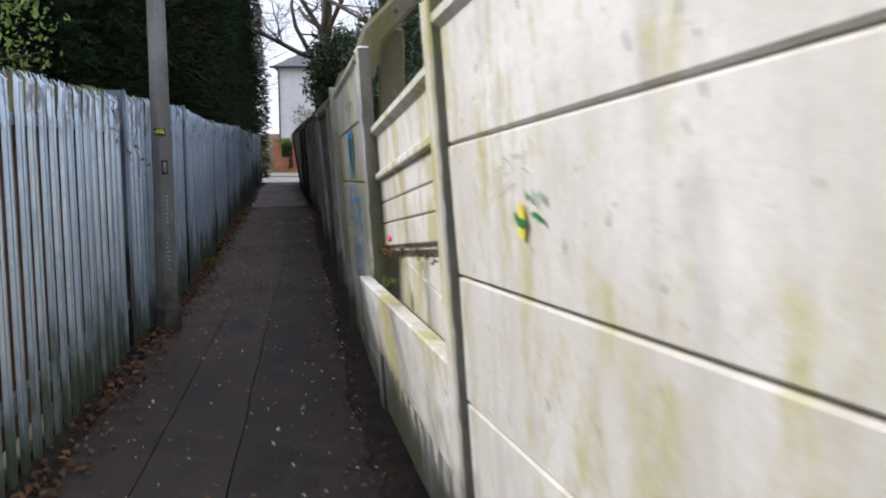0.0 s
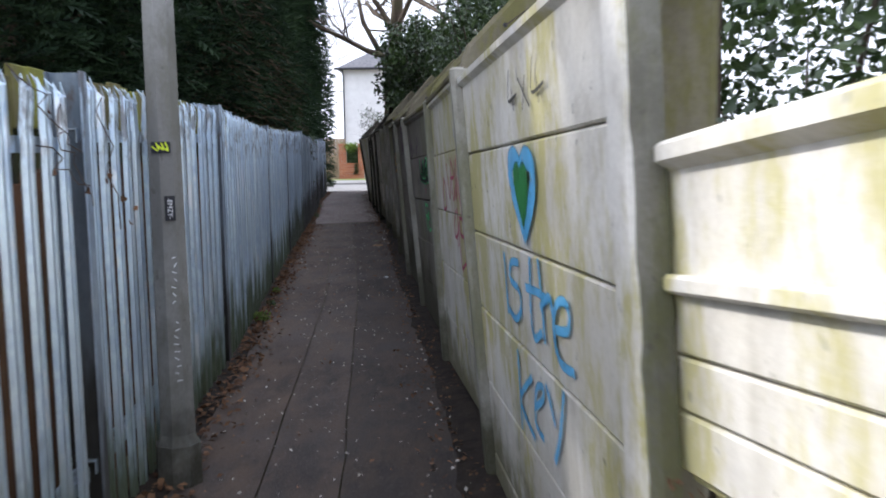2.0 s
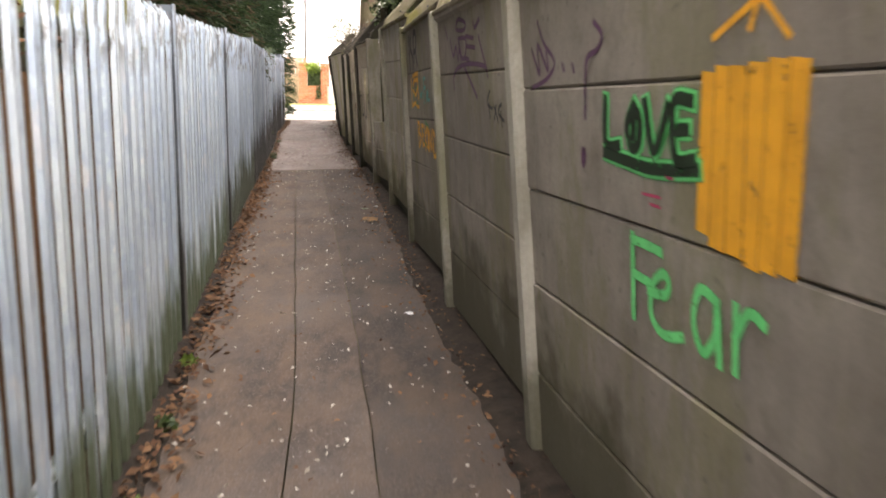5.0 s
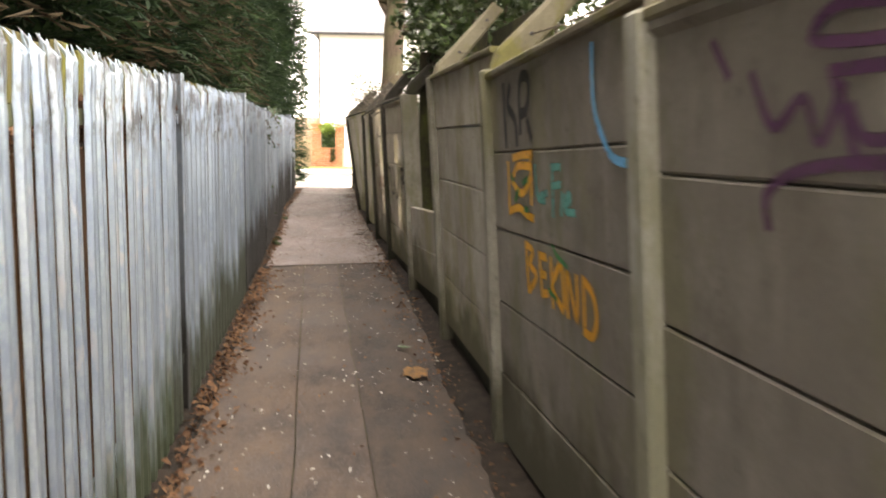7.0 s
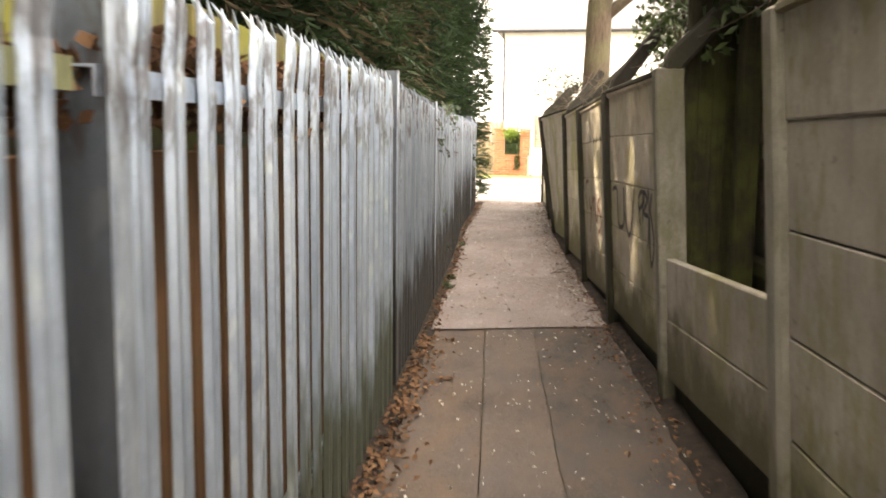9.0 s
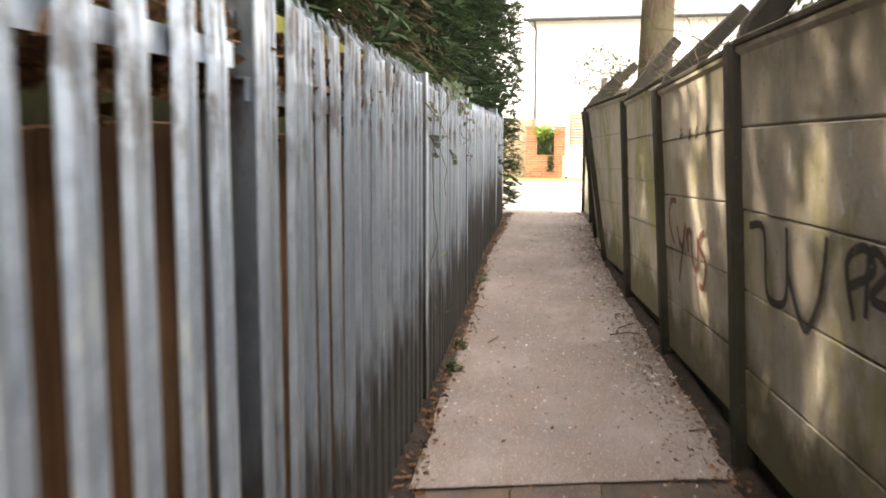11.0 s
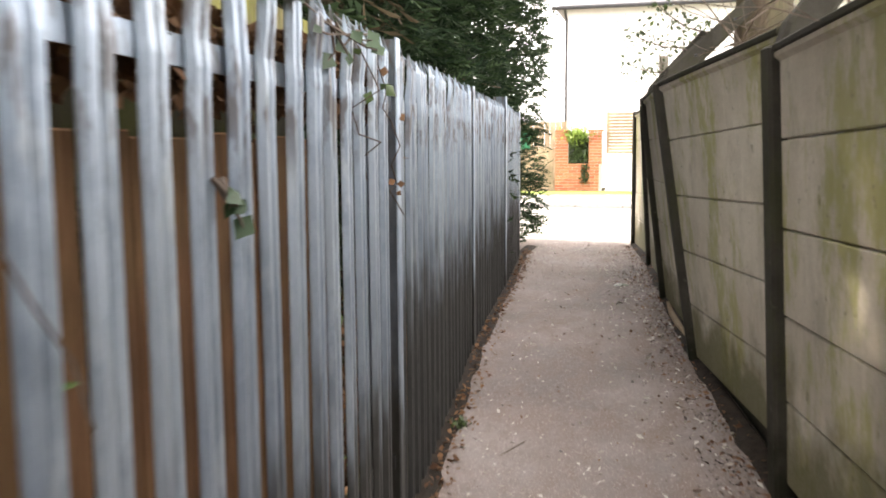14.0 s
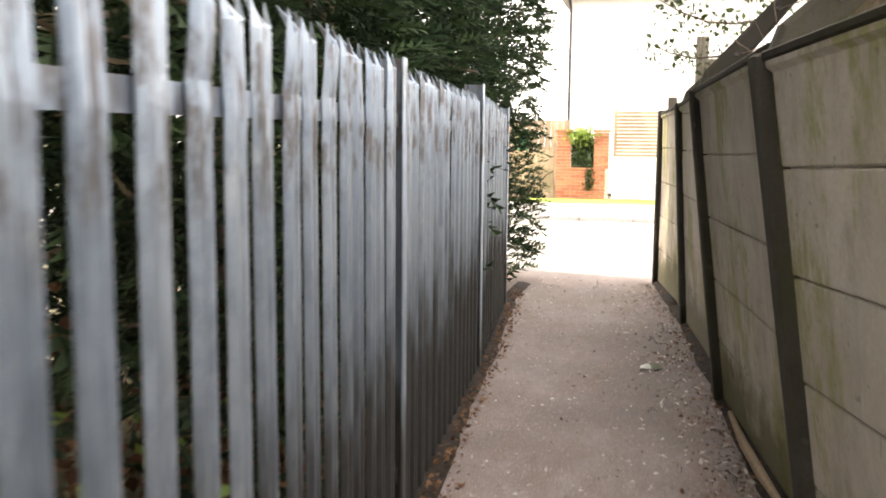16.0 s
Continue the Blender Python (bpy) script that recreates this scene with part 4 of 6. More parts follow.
# ---- shrubs and trees behind the concrete fence ----
def shrub(name, centre, radii, count, size, material, label, seed, kind_leaf=True):
    rg = np.random.default_rng(seed)
    t = empty(name, (centre[0], centre[1], 0), label, "shrub")
    v = rg.normal(0, 1, (count, 3))
    v /= np.linalg.norm(v, axis=1)[:, None]
    lump = np.array([1 + 0.45 * noise.noise(tuple(p * 2.2 + seed)) + 0.2 * noise.noise(tuple(p * 6 + seed)) for p in v])
    r = rg.uniform(0.25, 1.0, count) ** 0.45 * lump
    c = v * r[:, None] * np.array(radii)[None, :]
    c[:, 2] += centre[2]
    o = new("foliage", leaf_mesh("foliage", leaves(rg, c, size), material))
    o.parent = t
    bm = bmesh.new()
    rr = random.Random(seed)
    for i in range(14):
        a = rr.uniform(0, math.tau)
        tip = Vector((math.cos(a) * radii[0] * 0.85, math.sin(a) * radii[1] * 0.85, centre[2] + rr.uniform(-0.3, 0.9) * radii[2]))
        tube(bm, [(0.1 * math.cos(a), 0.1 * math.sin(a), 0), tip * 0.5 + Vector((0, 0, 0.25)), tip], [0.025, 0.015, 0.004], 5)
    part("stem", bm, M_TWIG, t)
    return t


for i, (dy, dx, z, rx, ry, rz, cnt) in enumerate(((5.2, 1.5, 1.5, 0.8, 1.5, 0.9, 4200), (8.0, 1.3, 2.0, 0.75, 1.6, 1.1, 5200), (10.9, 1.2, 2.2, 0.75, 1.6, 1.2, 5600), (13.6, 1.35, 2.5, 0.8, 1.4, 1.2, 5200), (15.9, 0.68, 2.55, 0.75, 1.35, 0.9, 6500), (17.9, 0.8, 2.2, 0.6, 1.3, 0.8, 3800), (3.0, 1.9, 1.4, 0.8, 1.4, 0.9, 3600))):
    shrub("evergreen_shrub", (wall_x(dy) + dx, dy, z), (rx, ry, rz), int(cnt * 1.7), 0.036 if i != 4 else 0.045, M_LAUREL, "dark glossy evergreen shrub rising behind the concrete fence", 80 + i)


def bare_tree(name, loc, h, r, seed, label, depth=4, first=0.35, limbs=7):
    rr = random.Random(seed)
    t = empty(name, loc, label, "tree")
    bm = bmesh.new()

    def limb(p, d, L, rad, lev):
        pts, rads = [p], [rad]
        n = 5
        for i in range(n):
            d = (d + Vector((rr.gauss(0, 0.10), rr.gauss(0, 0.10), rr.gauss(0.02, 0.08))) * (0.5 if lev == 0 else 1.4)).normalized()
            p = p + d * (L / n)
            pts.append(p)
            rads.append(rad * (1 - 0.6 * (i + 1) / n))
        if lev == 0:
            rads[0] *= 1.25
        tube(bm, pts, rads, 10 if lev == 0 else (6 if lev == 1 else 4), lev == 0)
        if lev < depth:
            for i in range(limbs if lev == 0 else 5):
                f = rr.uniform(first if lev == 0 else 0.25, 0.98)
                k = min(int(f * n), n - 1)
                q = pts[k].lerp(pts[k + 1], f * n - k)
                ax = Vector((rr.gauss(0, 1), rr.gauss(0, 1), rr.gauss(0.35, 0.5))).normalized()
                limb(q, (d * 0.5 + ax).normalized(), L * rr.uniform(0.35, 0.6), max(rads[k] * 0.45, 0.006), lev + 1)

    limb(Vector((0, 0, -0.1)), Vector((0, 0, 1)), h, r, 0)
    part("trunk", bm, M_BARK, t, smooth=True)
    return t


bare_tree("bare_tree", (-0.92, 24.8, 0), 8.5, 0.24, 4, "large bare winter tree with rough grey bark behind the fence", limbs=13)
bare_tree("bare_tree", (1.5, 4.65, 0), 6.0, 0.14, 9, "bare tree trunk close behind the broken fence bay", 3, 0.5)
bare_tree("bare_tree", (0.9, 17.5, 0), 7.5, 0.12, 15, "slender bare tree among the shrubs")
bare_tree("bare_tree", (2.6, 11.0, 0), 7.5, 0.14, 23, "bare winter tree with fine twigs")
bare_tree("bare_tree", (-8.5, 53.0, 0), 8.0, 0.12, 31, "distant bare tree beside the white house")

# mossy stub post behind the broken bay
bm = bmesh.new()
add_box(bm, (-0.06, -0.06, -0.1), (0.06, 0.06, 1.72), 0.012)
sp = tagged(finish("post_stub", bm, M_ARM), "green-stained square concrete post behind the fence", "post")
sp.location = (0.955, 2.93, 0)

# ---- far side of the road ----
house = empty("house", (0.6, 46.0, FAR_Z), "white rendered two-storey house with a slate hip roof", "house")
HX0, HX1, HH = -5.25, 4.4, 5.42
bm = bmesh.new()
add_box(bm, (HX0, 0, -0.1), (HX1, 8, HH), 0.02)
part("wall", bm, M_RENDER, house)
bm = bmesh.new()
v = [bm.verts.new(p) for p in ((HX0 - 0.3, -0.35, HH), (HX1 + 0.3, -0.35, HH), (HX1 + 0.3, 8.35, HH), (HX0 - 0.3, 8.35, HH), (HX0 + 3.4, 4, HH + 2.3), (HX1 - 3.4, 4, HH + 2.3))]
for f in ((0, 1, 5, 4), (1, 2, 5), (2, 3, 4, 5), (3, 0, 4), (3, 2, 1, 0)):
    bm.faces.new([v[i] for i in f])
part("roof", bm, M_SLATE, house, "grey slate hip roof")
bm = bmesh.new()
tube(bm, [(HX0 - 0.36, -0.42, HH - 0.02), (HX1 + 0.36, -0.42, HH - 0.02)], [0.065, 0.065], 8)
part("gutter", bm, M_DARKPVC, house, "dark gutter")
bm = bmesh.new()
tube(bm, [(HX0 + 0.03, -0.40, HH - 0.04), (HX0 + 0.05, -0.08, HH - 0.35), (HX0 + 0.05, -0.08, 0)], [0.045, 0.04, 0.04], 8)
part("downpipe", bm, M_DARKPVC, house)
bm = bmesh.new()
add_box(bm, (1.2, -0.06, 2.9), (2.4, 0.02, 4.2), 0.01)
win = part("window", bm, M_WHITEPVC, house)
bm = bmesh.new()
add_box(bm, (1.28, -0.075, 2.98), (1.77, -0.062, 4.12))
part("pane", bm, M_GLASS, win)
bm = bmesh.new()
add_box(bm, (1.83, -0.075, 2.98), (2.32, -0.062, 4.12))
part("pane", bm, M_GLASS, win)
bm = bmesh.new()
add_box(bm, (-1.5, -0.05, 2.3), (-1.1, 0.01, 2.62), 0.004)
part("vent", bm, M_WHITEPVC, house, "louvred wall vent")

# brick wall with a niche, brick by brick
BW = Vector((-4.32, 41.0, FAR_Z))
brick_wall = empty("brick_wall", BW, "red brick garden wall with an ivy-filled niche", "wall")
bm = bmesh.new()
for lo, hi in (((0.01, 0.02, -0.1), (1.19, 0.20, 0.72)), ((0.01, 0.02, 0.72), (0.34, 0.20, 1.54)), ((0.86, 0.02, 0.72), (1.19, 0.20, 1.54)), ((0.30, 0.17, 0.72), (0.9, 0.20, 1.3))):
    add_box(bm, lo, hi)
part("mortar", bm, M_MORTAR, brick_wall)


def brick_mesh(L):
    bm = bmesh.new()
    add_box(bm, (0, 0, 0), (L, 0.215, 0.065), 0.004)
    me = bpy.data.meshes.new("brick")
    bm.to_mesh(me)
    bm.free()
    me.materials.append(M_BRICK)
    return me


FULL, HALF = brick_mesh(0.215), brick_mesh(0.1025)
brr = random.Random(2)
for row in range(21):
    z = row * 0.075
    spans = [(0.0, 1.2)] if z < 0.70 else [(0.0, 0.34), (0.86, 1.2)]
    for a, b in spans:
        x = a
        if row % 2:
            lengths = [0.1025]
        else:
            lengths = []
        while x < b - 0.09:
            L = lengths.pop() if lengths else 0.215
            if x + L > b + 0.02:
                L = 0.1025
            o = new("brick", FULL if L > 0.2 else HALF)
            o.parent = brick_wall
            o.location = (x + brr.uniform(-0.002, 0.002), brr.uniform(-0.003, 0.003), z)
            x += L + 0.0105
for a in (0.0, 0.86):
    bm = bmesh.new()
    add_box(bm, (a - 0.03, -0.03, 1.575), (a + 0.37, 0.25, 1.63), 0.008)
    part("coping", bm, M_BRICK, brick_wall)
bm = bmesh.new()
add_box(bm, (0.32, -0.02, 0.72), (0.88, 0.2, 0.76), 0.006)
part("sill", bm, M_BRICK, brick_wall)
rg = np.random.default_rng(77)
n = 2600
c = np.stack([np.clip(rg.normal(0, 0.13, n), -0.24, 0.24), rg.normal(0.06, 0.04, n), rg.uniform(-0.02, 0.66, n)], 1)
c2 = np.stack([rg.normal(-0.05, 0.17, 900), rg.normal(0, 0.12, 900), 0.72 + rg.normal(0, 0.09, 900)], 1)
c3 = np.stack([rg.normal(0.16, 0.05, 170), rg.normal(-0.06, 0.02, 170), rg.uniform(-0.5, 0.0, 170)], 1)
ivy = empty("ivy", BW + Vector((0.60, 0.02, 0.76)), "green ivy growing in and over the brick niche", "plant")
# sunlight on the ivy's top is put into a paler leaf colour
for nm, cc_, mt in (("foliage", np.concatenate([c, c3]), M_LAUREL), ("sunlit_top", c2, M_LIGHTLEAF)):
    o = new(nm, leaf_mesh(nm, leaves(rg, cc_, 0.045), mt))
    o.parent = ivy

# timber fence beside the brick wall, slatted screen and white garage wall behind
tf = empty("plank_fence", (-6.6, 41.1, FAR_Z), "weathered vertical plank fence beside the brick wall", "fence")
pl = board_mesh("plank", 0.12, 0.02, 1.15, M_FENCEWOOD)
for i in range(18):
    o = new("plank", pl)
    o.parent = tf
    o.matrix_basis = pose(i * 0.127, brr.uniform(-0.01, 0.01), 0.0, 0, 0, 90)
for z in (0.25, 0.9):
    bm = bmesh.new()
    add_box(bm, (-0.05, 0.02, z), (2.25, 0.06, z + 0.07), 0.004)
    part("rail", bm, M_FENCEWOOD, tf)
bf = empty("tall_fence", (-9.5, 43.0, -0.06), "pale tall vertical board fence further back", "fence")
pl2 = board_mesh("plank", 0.15, 0.02, 2.05, M_FENCEWOOD)
for i in range(34):
    o = new("plank", pl2)
    o.parent = bf
    o.matrix_basis = pose(i * 0.157, brr.uniform(-0.01, 0.01), 0.0, 0, 0, 90)
ss = empty("slatted_screen", (-3.1, 42.3, FAR_Z), "pale horizontal slatted timber screen", "fence")
for i in range(13):
    bm = bmesh.new()
    add_box(bm, (0, 0, 1.0 + i * 0.085), (2.6, 0.02, 1.0 + i * 0.085 + 0.07), 0.003)
    part("slat", bm, M_FENCEWOOD, ss)
for x in (0.0, 1.25, 2.54):
    bm = bmesh.new()
    add_box(bm, (x, 0.02, -0.16), (x + 0.07, 0.09, 2.12), 0.004)
    part("post", bm, M_FENCEWOOD, ss)
bm = bmesh.new()
add_box(bm, (-3.1, 42.0, -0.1), (1.6, 42.2, 1.0 + FAR_Z), 0.01)
tagged(finish("garden_wall", bm, M_RENDER), "low white rendered garden wall", "wall")
bm = bmesh.new()
tube(bm, [(-5.2, 41.7, 0), (-5.2, 41.7, 1.75)], [0.05, 0.05], 10)
add_box(bm, (-5.32, 41.6, 0.9), (-5.08, 41.8, 1.7), 0.02)
tagged(finish("green_cabinet", bm, M_GREENPAINT), "green painted metal post box behind the fence", "cabinet")
# neighbouring garden wall that closes the corner by the alley
bm = bmesh.new()
add_box(bm, (-1.86, 28.94, -0.1), (-1.78, 29.02, 1.72 + FAR_Z), 0.006)
tagged(finish("timber_post", bm, M_GREYWOOD), "weathered timber end post of the fence", "post")


# timber garden fence that runs off behind the concrete fence's end
cf = empty("wooden_fence", (-1.6, 28.35, FAR_Z), "weathered grey timber garden fence behind the concrete fence's end", "fence")
pl3 = board_mesh("board", 0.14, 0.018, 1.95, M_GREYWOOD)
for i in range(30):
    o = new("board", pl3)
    o.parent = cf
    o.matrix_basis = pose(0.1 + i * 0.143, 0.03 + brr.uniform(-0.006, 0.006), 0.0, 0, 0, 90)
for x in (0.0, 2.0, 4.0):
    bm = bmesh.new()
    add_box(bm, (x - 0.05, -0.09, -0.1), (x + 0.05, 0.01, 2.18), 0.008)
    part("post", bm, M_GREYWOOD, cf)
for z in (0.5, 1.2, 1.92):
    bm = bmesh.new()
    add_box(bm, (0.05, -0.05, z), (4.3, 0.015, z + 0.08), 0.006)
    part("rail", bm, M_GREYWOOD, cf)
for i, (a, b) in enumerate((((-1.2, 27.6, 2.3), (-2.0, 27.3, 2.45)), ((-1.3, 28.2, 2.15), (-2.05, 28.0, 2.2)), ((-1.1, 26.6, 2.3), (-1.7, 26.2, 2.55)))):
    branchlet("ivy_branch", a, b, 170, 0.07, 0.03, M_LAUREL, "leafy evergreen twig reaching over the fence end", "branch", 90 + i)
# ---- spray paint on the concrete fence ----
def ribbon(bay, pts, width, out=0.006):
    """One stroke as a flat ribbon on a bay's face; pts are metres from the bay's far end and heights. Returns verts, faces, uvs."""
    fine = []
    P = [Vector((a, b)) for a, b in pts]
    for i in range(len(P) - 1):
        p0, p1, p2, p3 = P[max(i - 1, 0)], P[i], P[i + 1], P[min(i + 2, len(P) - 1)]
        for k in range(5):
            t = k / 5
            fine.append(0.5 * ((2 * p1) + (p2 - p0) * t + (2 * p0 - 5 * p1 + 4 * p2 - p3) * t * t + (3 * p1 - p0 - 3 * p2 + p3) * t ** 3))
    fine.append(P[-1])
    d0, d1 = (fine[1] - fine[0]).normalized() if (fine[1] - fine[0]).length > 1e-6 else Vector((1, 0)), (fine[-1] - fine[-2]).normalized() if (fine[-1] - fine[-2]).length > 1e-6 else Vector((1, 0))
    fine = [fine[0] - d0 * width * 0.35] + fine + [fine[-1] + d1 * width * 0.35]
    verts, uvs = [], []
    for i, p in enumerate(fine):
        d = fine[min(i + 1, len(fine) - 1)] - fine[max(i - 1, 0)]
        d = d.normalized() if d.length > 1e-6 else Vector((1, 0))
        q = Vector((-d.y, d.x)) * width / 2
        for c, vv in ((p + q, 1.0), (p - q, 0.0)):
            s = 1 - c.x / bay.len
            w = bay.at(s, c.y, out + bay.face(s))
            verts.append(w)
            uvs.append((i * 0.1, vv))
    faces = [(2 * i, 2 * i + 1, 2 * i + 3, 2 * i + 2) for i in range(len(fine) - 1)]
    return verts, faces, uvs


def paint(k, strokes, width, material, label, out=0.006):
    verts, faces, uvs = [], [], []
    for n_, st in enumerate(strokes):
        v, f, u = ribbon(BAYS[k], st, width, out + 0.0003 * (n_ % 5))
        o = len(verts)
        verts += v
        uvs += u
        faces += [tuple(i + o for i in q) for q in f]
    ob = raw("graffiti", verts, faces, material, wall, label)
    layer = ob.data.uv_layers.new(name="UVMap")
    for lp in ob.data.loops:
        layer.data[lp.index].uv = uvs[lp.vertex_index]
    return ob


# stroke letters in a unit box
GLYPH = {
    "4": [[(0.35, 1), (0.1, 0.42), (0.95, 0.5)], [(0.72, 0.95), (0.62, 0)]],
    "x": [[(0, 0.75), (0.9, 0.05)], [(0.85, 0.8), (0.1, 0)]],
    "i": [[(0.5, 1), (0.5, 0)]],
    "s": [[(0.95, 0.9), (0.35, 1), (0.1, 0.75), (0.55, 0.52), (0.95, 0.28), (0.6, 0.0), (0.05, 0.08)]],
    "t": [[(0.35, 1.15), (0.35, 0.2), (0.6, 0.0), (0.95, 0.12)], [(0.0, 0.75), (0.9, 0.8)]],
    "h": [[(0.1, 1.2), (0.1, 0)], [(0.1, 0.5), (0.55, 0.7), (0.85, 0.5), (0.85, 0)]],
    "e": [[(0.1, 0.45), (0.9, 0.5), (0.75, 0.85), (0.35, 0.85), (0.08, 0.45), (0.35, 0.05), (1.0, 0.1)]],
    "k": [[(0.1, 1.15), (0.1, 0)], [(0.85, 0.8), (0.15, 0.42), (0.9, 0.0)]],
    "y": [[(0.05, 0.8), (0.45, 0.25)], [(0.95, 0.85), (0.45, 0.2), (0.1, -0.4)]],
    "L": [[(0.1, 1), (0.1, 0.05), (0.9, 0.0)]],
    "O": [[(0.5, 1), (0.1, 0.7), (0.1, 0.25), (0.5, 0), (0.9, 0.3), (0.9, 0.75), (0.5, 1)]],
    "V": [[(0, 1), (0.45, 0.0), (0.95, 1)]],
    "E": [[(0.9, 1), (0.1, 0.97), (0.1, 0.03), (0.95, 0)], [(0.1, 0.5), (0.75, 0.52)]],
    "F": [[(0.95, 1), (0.1, 0.97), (0.1, -0.1)], [(0.1, 0.52), (0.75, 0.5)]],
    "a": [[(0.85, 0.75), (0.3, 0.8), (0.08, 0.35), (0.4, 0.02), (0.8, 0.3), (0.85, 0.75), (0.95, 0.0)]],
    "r": [[(0.15, 0.75), (0.15, 0.0)], [(0.15, 0.4), (0.5, 0.75), (0.9, 0.7)]],
    "R": [[(0.1, 0), (0.1, 1), (0.75, 0.95), (0.8, 0.6), (0.15, 0.5), (0.9, 0.0)]],
    "B": [[(0.1, 0), (0.1, 1), (0.75, 0.9), (0.65, 0.58), (0.15, 0.52), (0.85, 0.4), (0.75, 0.05), (0.1, 0.0)]],
    "Y": [[(0.05, 1), (0.5, 0.5), (0.5, 0)], [(0.95, 1), (0.5, 0.5)]],
    "N": [[(0.1, 0), (0.1, 1), (0.85, 0.05), (0.85, 1)]],
    "D": [[(0.1, 0), (0.1, 1), (0.7, 0.85), (0.9, 0.5), (0.7, 0.1), (0.1, 0)]],
    "C": [[(0.95, 0.85), (0.5, 1), (0.1, 0.6), (0.2, 0.15), (0.6, 0.0), (0.95, 0.1)]],
    "u": [[(0.1, 0.8), (0.12, 0.2), (0.5, 0.0), (0.85, 0.25), (0.88, 0.8)], [(0.88, 0.8), (0.95, 0.0)]],
    "U": [[(0.05, 1), (0.15, 0.2), (0.5, 0.0), (0.8, 0.3), (0.9, 1)]],
    "W": [[(0, 1), (0.25, 0), (0.5, 0.7), (0.75, 0), (1, 1)]],
    "P": [[(0.1, 0), (0.1, 1), (0.8, 0.9), (0.75, 0.5), (0.1, 0.45)]],
    "K": [[(0.1, 1), (0.1, 0)], [(0.85, 1), (0.15, 0.5), (0.9, 0.0)]],
    "S": [[(0.9, 0.9), (0.4, 1), (0.1, 0.75), (0.8, 0.35), (0.6, 0.0), (0.05, 0.1)]],
    "Z": [[(0.05, 1), (0.95, 1), (0.05, 0), (0.95, 0)]],
    "M": [[(0, 0), (0.1, 1), (0.5, 0.35), (0.9, 1), (1, 0)]],
}


def word(text, u0, z0, u1, z1, h0, h1):
    """Strokes of a word from (u0, z0) to (u1, z1), its letters growing from height h0 to h1."""
    out = []
    n = len(text)
    for i, ch in enumerate(text):
        if ch == " ":
            continue
        a, b = i / n, (i + 0.8) / n
        ua, ub = u0 + (u1 - u0) * a, u0 + (u1 - u0) * b
        z, h = z0 + (z1 - z0) * a, h0 + (h1 - h0) * a
        for st in GLYPH[ch]:
            out.append([(ua + (ub - ua) * x, z + h * y) for x, y in st])
    return out


HEART = lambda u, z, w, h: [[(u, z - h), (u - w * 0.45, z - h * 0.35), (u - w * 0.5, z + h * 0.12), (u - w * 0.25, z + h * 0.25), (u, z + h * 0.02)], [(u, z - h), (u + w * 0.45, z - h * 0.35), (u + w * 0.5, z + h * 0.12), (u + w * 0.25, z + h * 0.25), (u, z + h * 0.02)]]
# bay with the heart
four = lambda u, z, w, h: [[(u + 0.25 * w, z + h), (u, z + 0.25 * h), (u + w, z + 0.36 * h)], [(u + 0.48 * w, z + 0.5 * h), (u + 0.58 * w, z)], [(u + 0.1 * w, z + 0.22 * h), (u + 0.7 * w, z + 0.3 * h)]]
paint(4, four(0.98, 1.375, 0.115, 0.10) + four(1.28, 1.378, 0.13, 0.105) + [[(1.13, 1.445), (1.24, 1.375)], [(1.21, 1.445), (1.165, 1.372)]], 0.0095, M_GREYP, "thin grey scratched characters 4x4")
paint(4, HEART(1.075, 1.214, 0.285, 0.15), 0.07, M_BLUE, "sky blue sprayed heart outline")
paint(4, HEART(1.075, 1.197, 0.14, 0.105) + [[(1.075, 1.19), (1.075, 1.11)], [(1.03, 1.21), (1.05, 1.14)], [(1.12, 1.205), (1.10, 1.14)], [(1.05, 1.19), (1.065, 1.12)], [(1.10, 1.19), (1.085, 1.12)]], 0.042, M_GREEN, "dark green heart inside the blue outline", 0.0078)
paint(4, [[(0.72, 0.96), (0.72, 0.79)], [(0.94, 0.965), (0.83, 0.95), (0.80, 0.90), (0.93, 0.885), (0.94, 0.835), (0.85, 0.79), (0.75, 0.80)]], 0.027, M_BLUE, "sky blue sprayed word is")
paint(4, [[(1.11, 0.99), (1.08, 0.84), (1.11, 0.79), (1.20, 0.82)], [(1.04, 0.91), (1.18, 0.92), (1.29, 0.92)], [(1.22, 1.0), (1.24, 0.81)], [(1.22, 0.89), (1.32, 0.93), (1.35, 0.89), (1.36, 0.815)], [(1.38, 0.865), (1.49, 0.885), (1.51, 0.93), (1.46, 0.945), (1.38, 0.915), (1.35, 0.845), (1.40, 0.795), (1.52, 0.80)]], 0.027, M_BLUE, "sky blue sprayed word the")
paint(4, [[(0.83, 0.69), (0.81, 0.46)], [(1.02, 0.66), (0.82, 0.545), (1.0, 0.49)], [(1.05, 0.59), (1.16, 0.64), (1.17, 0.675), (1.08, 0.645), (1.04, 0.545), (1.13, 0.53)], [(1.22, 0.69), (1.29, 0.62)], [(1.41, 0.725), (1.34, 0.60), (1.27, 0.52)]], 0.025, M_BLUE, "sky blue sprayed word key")
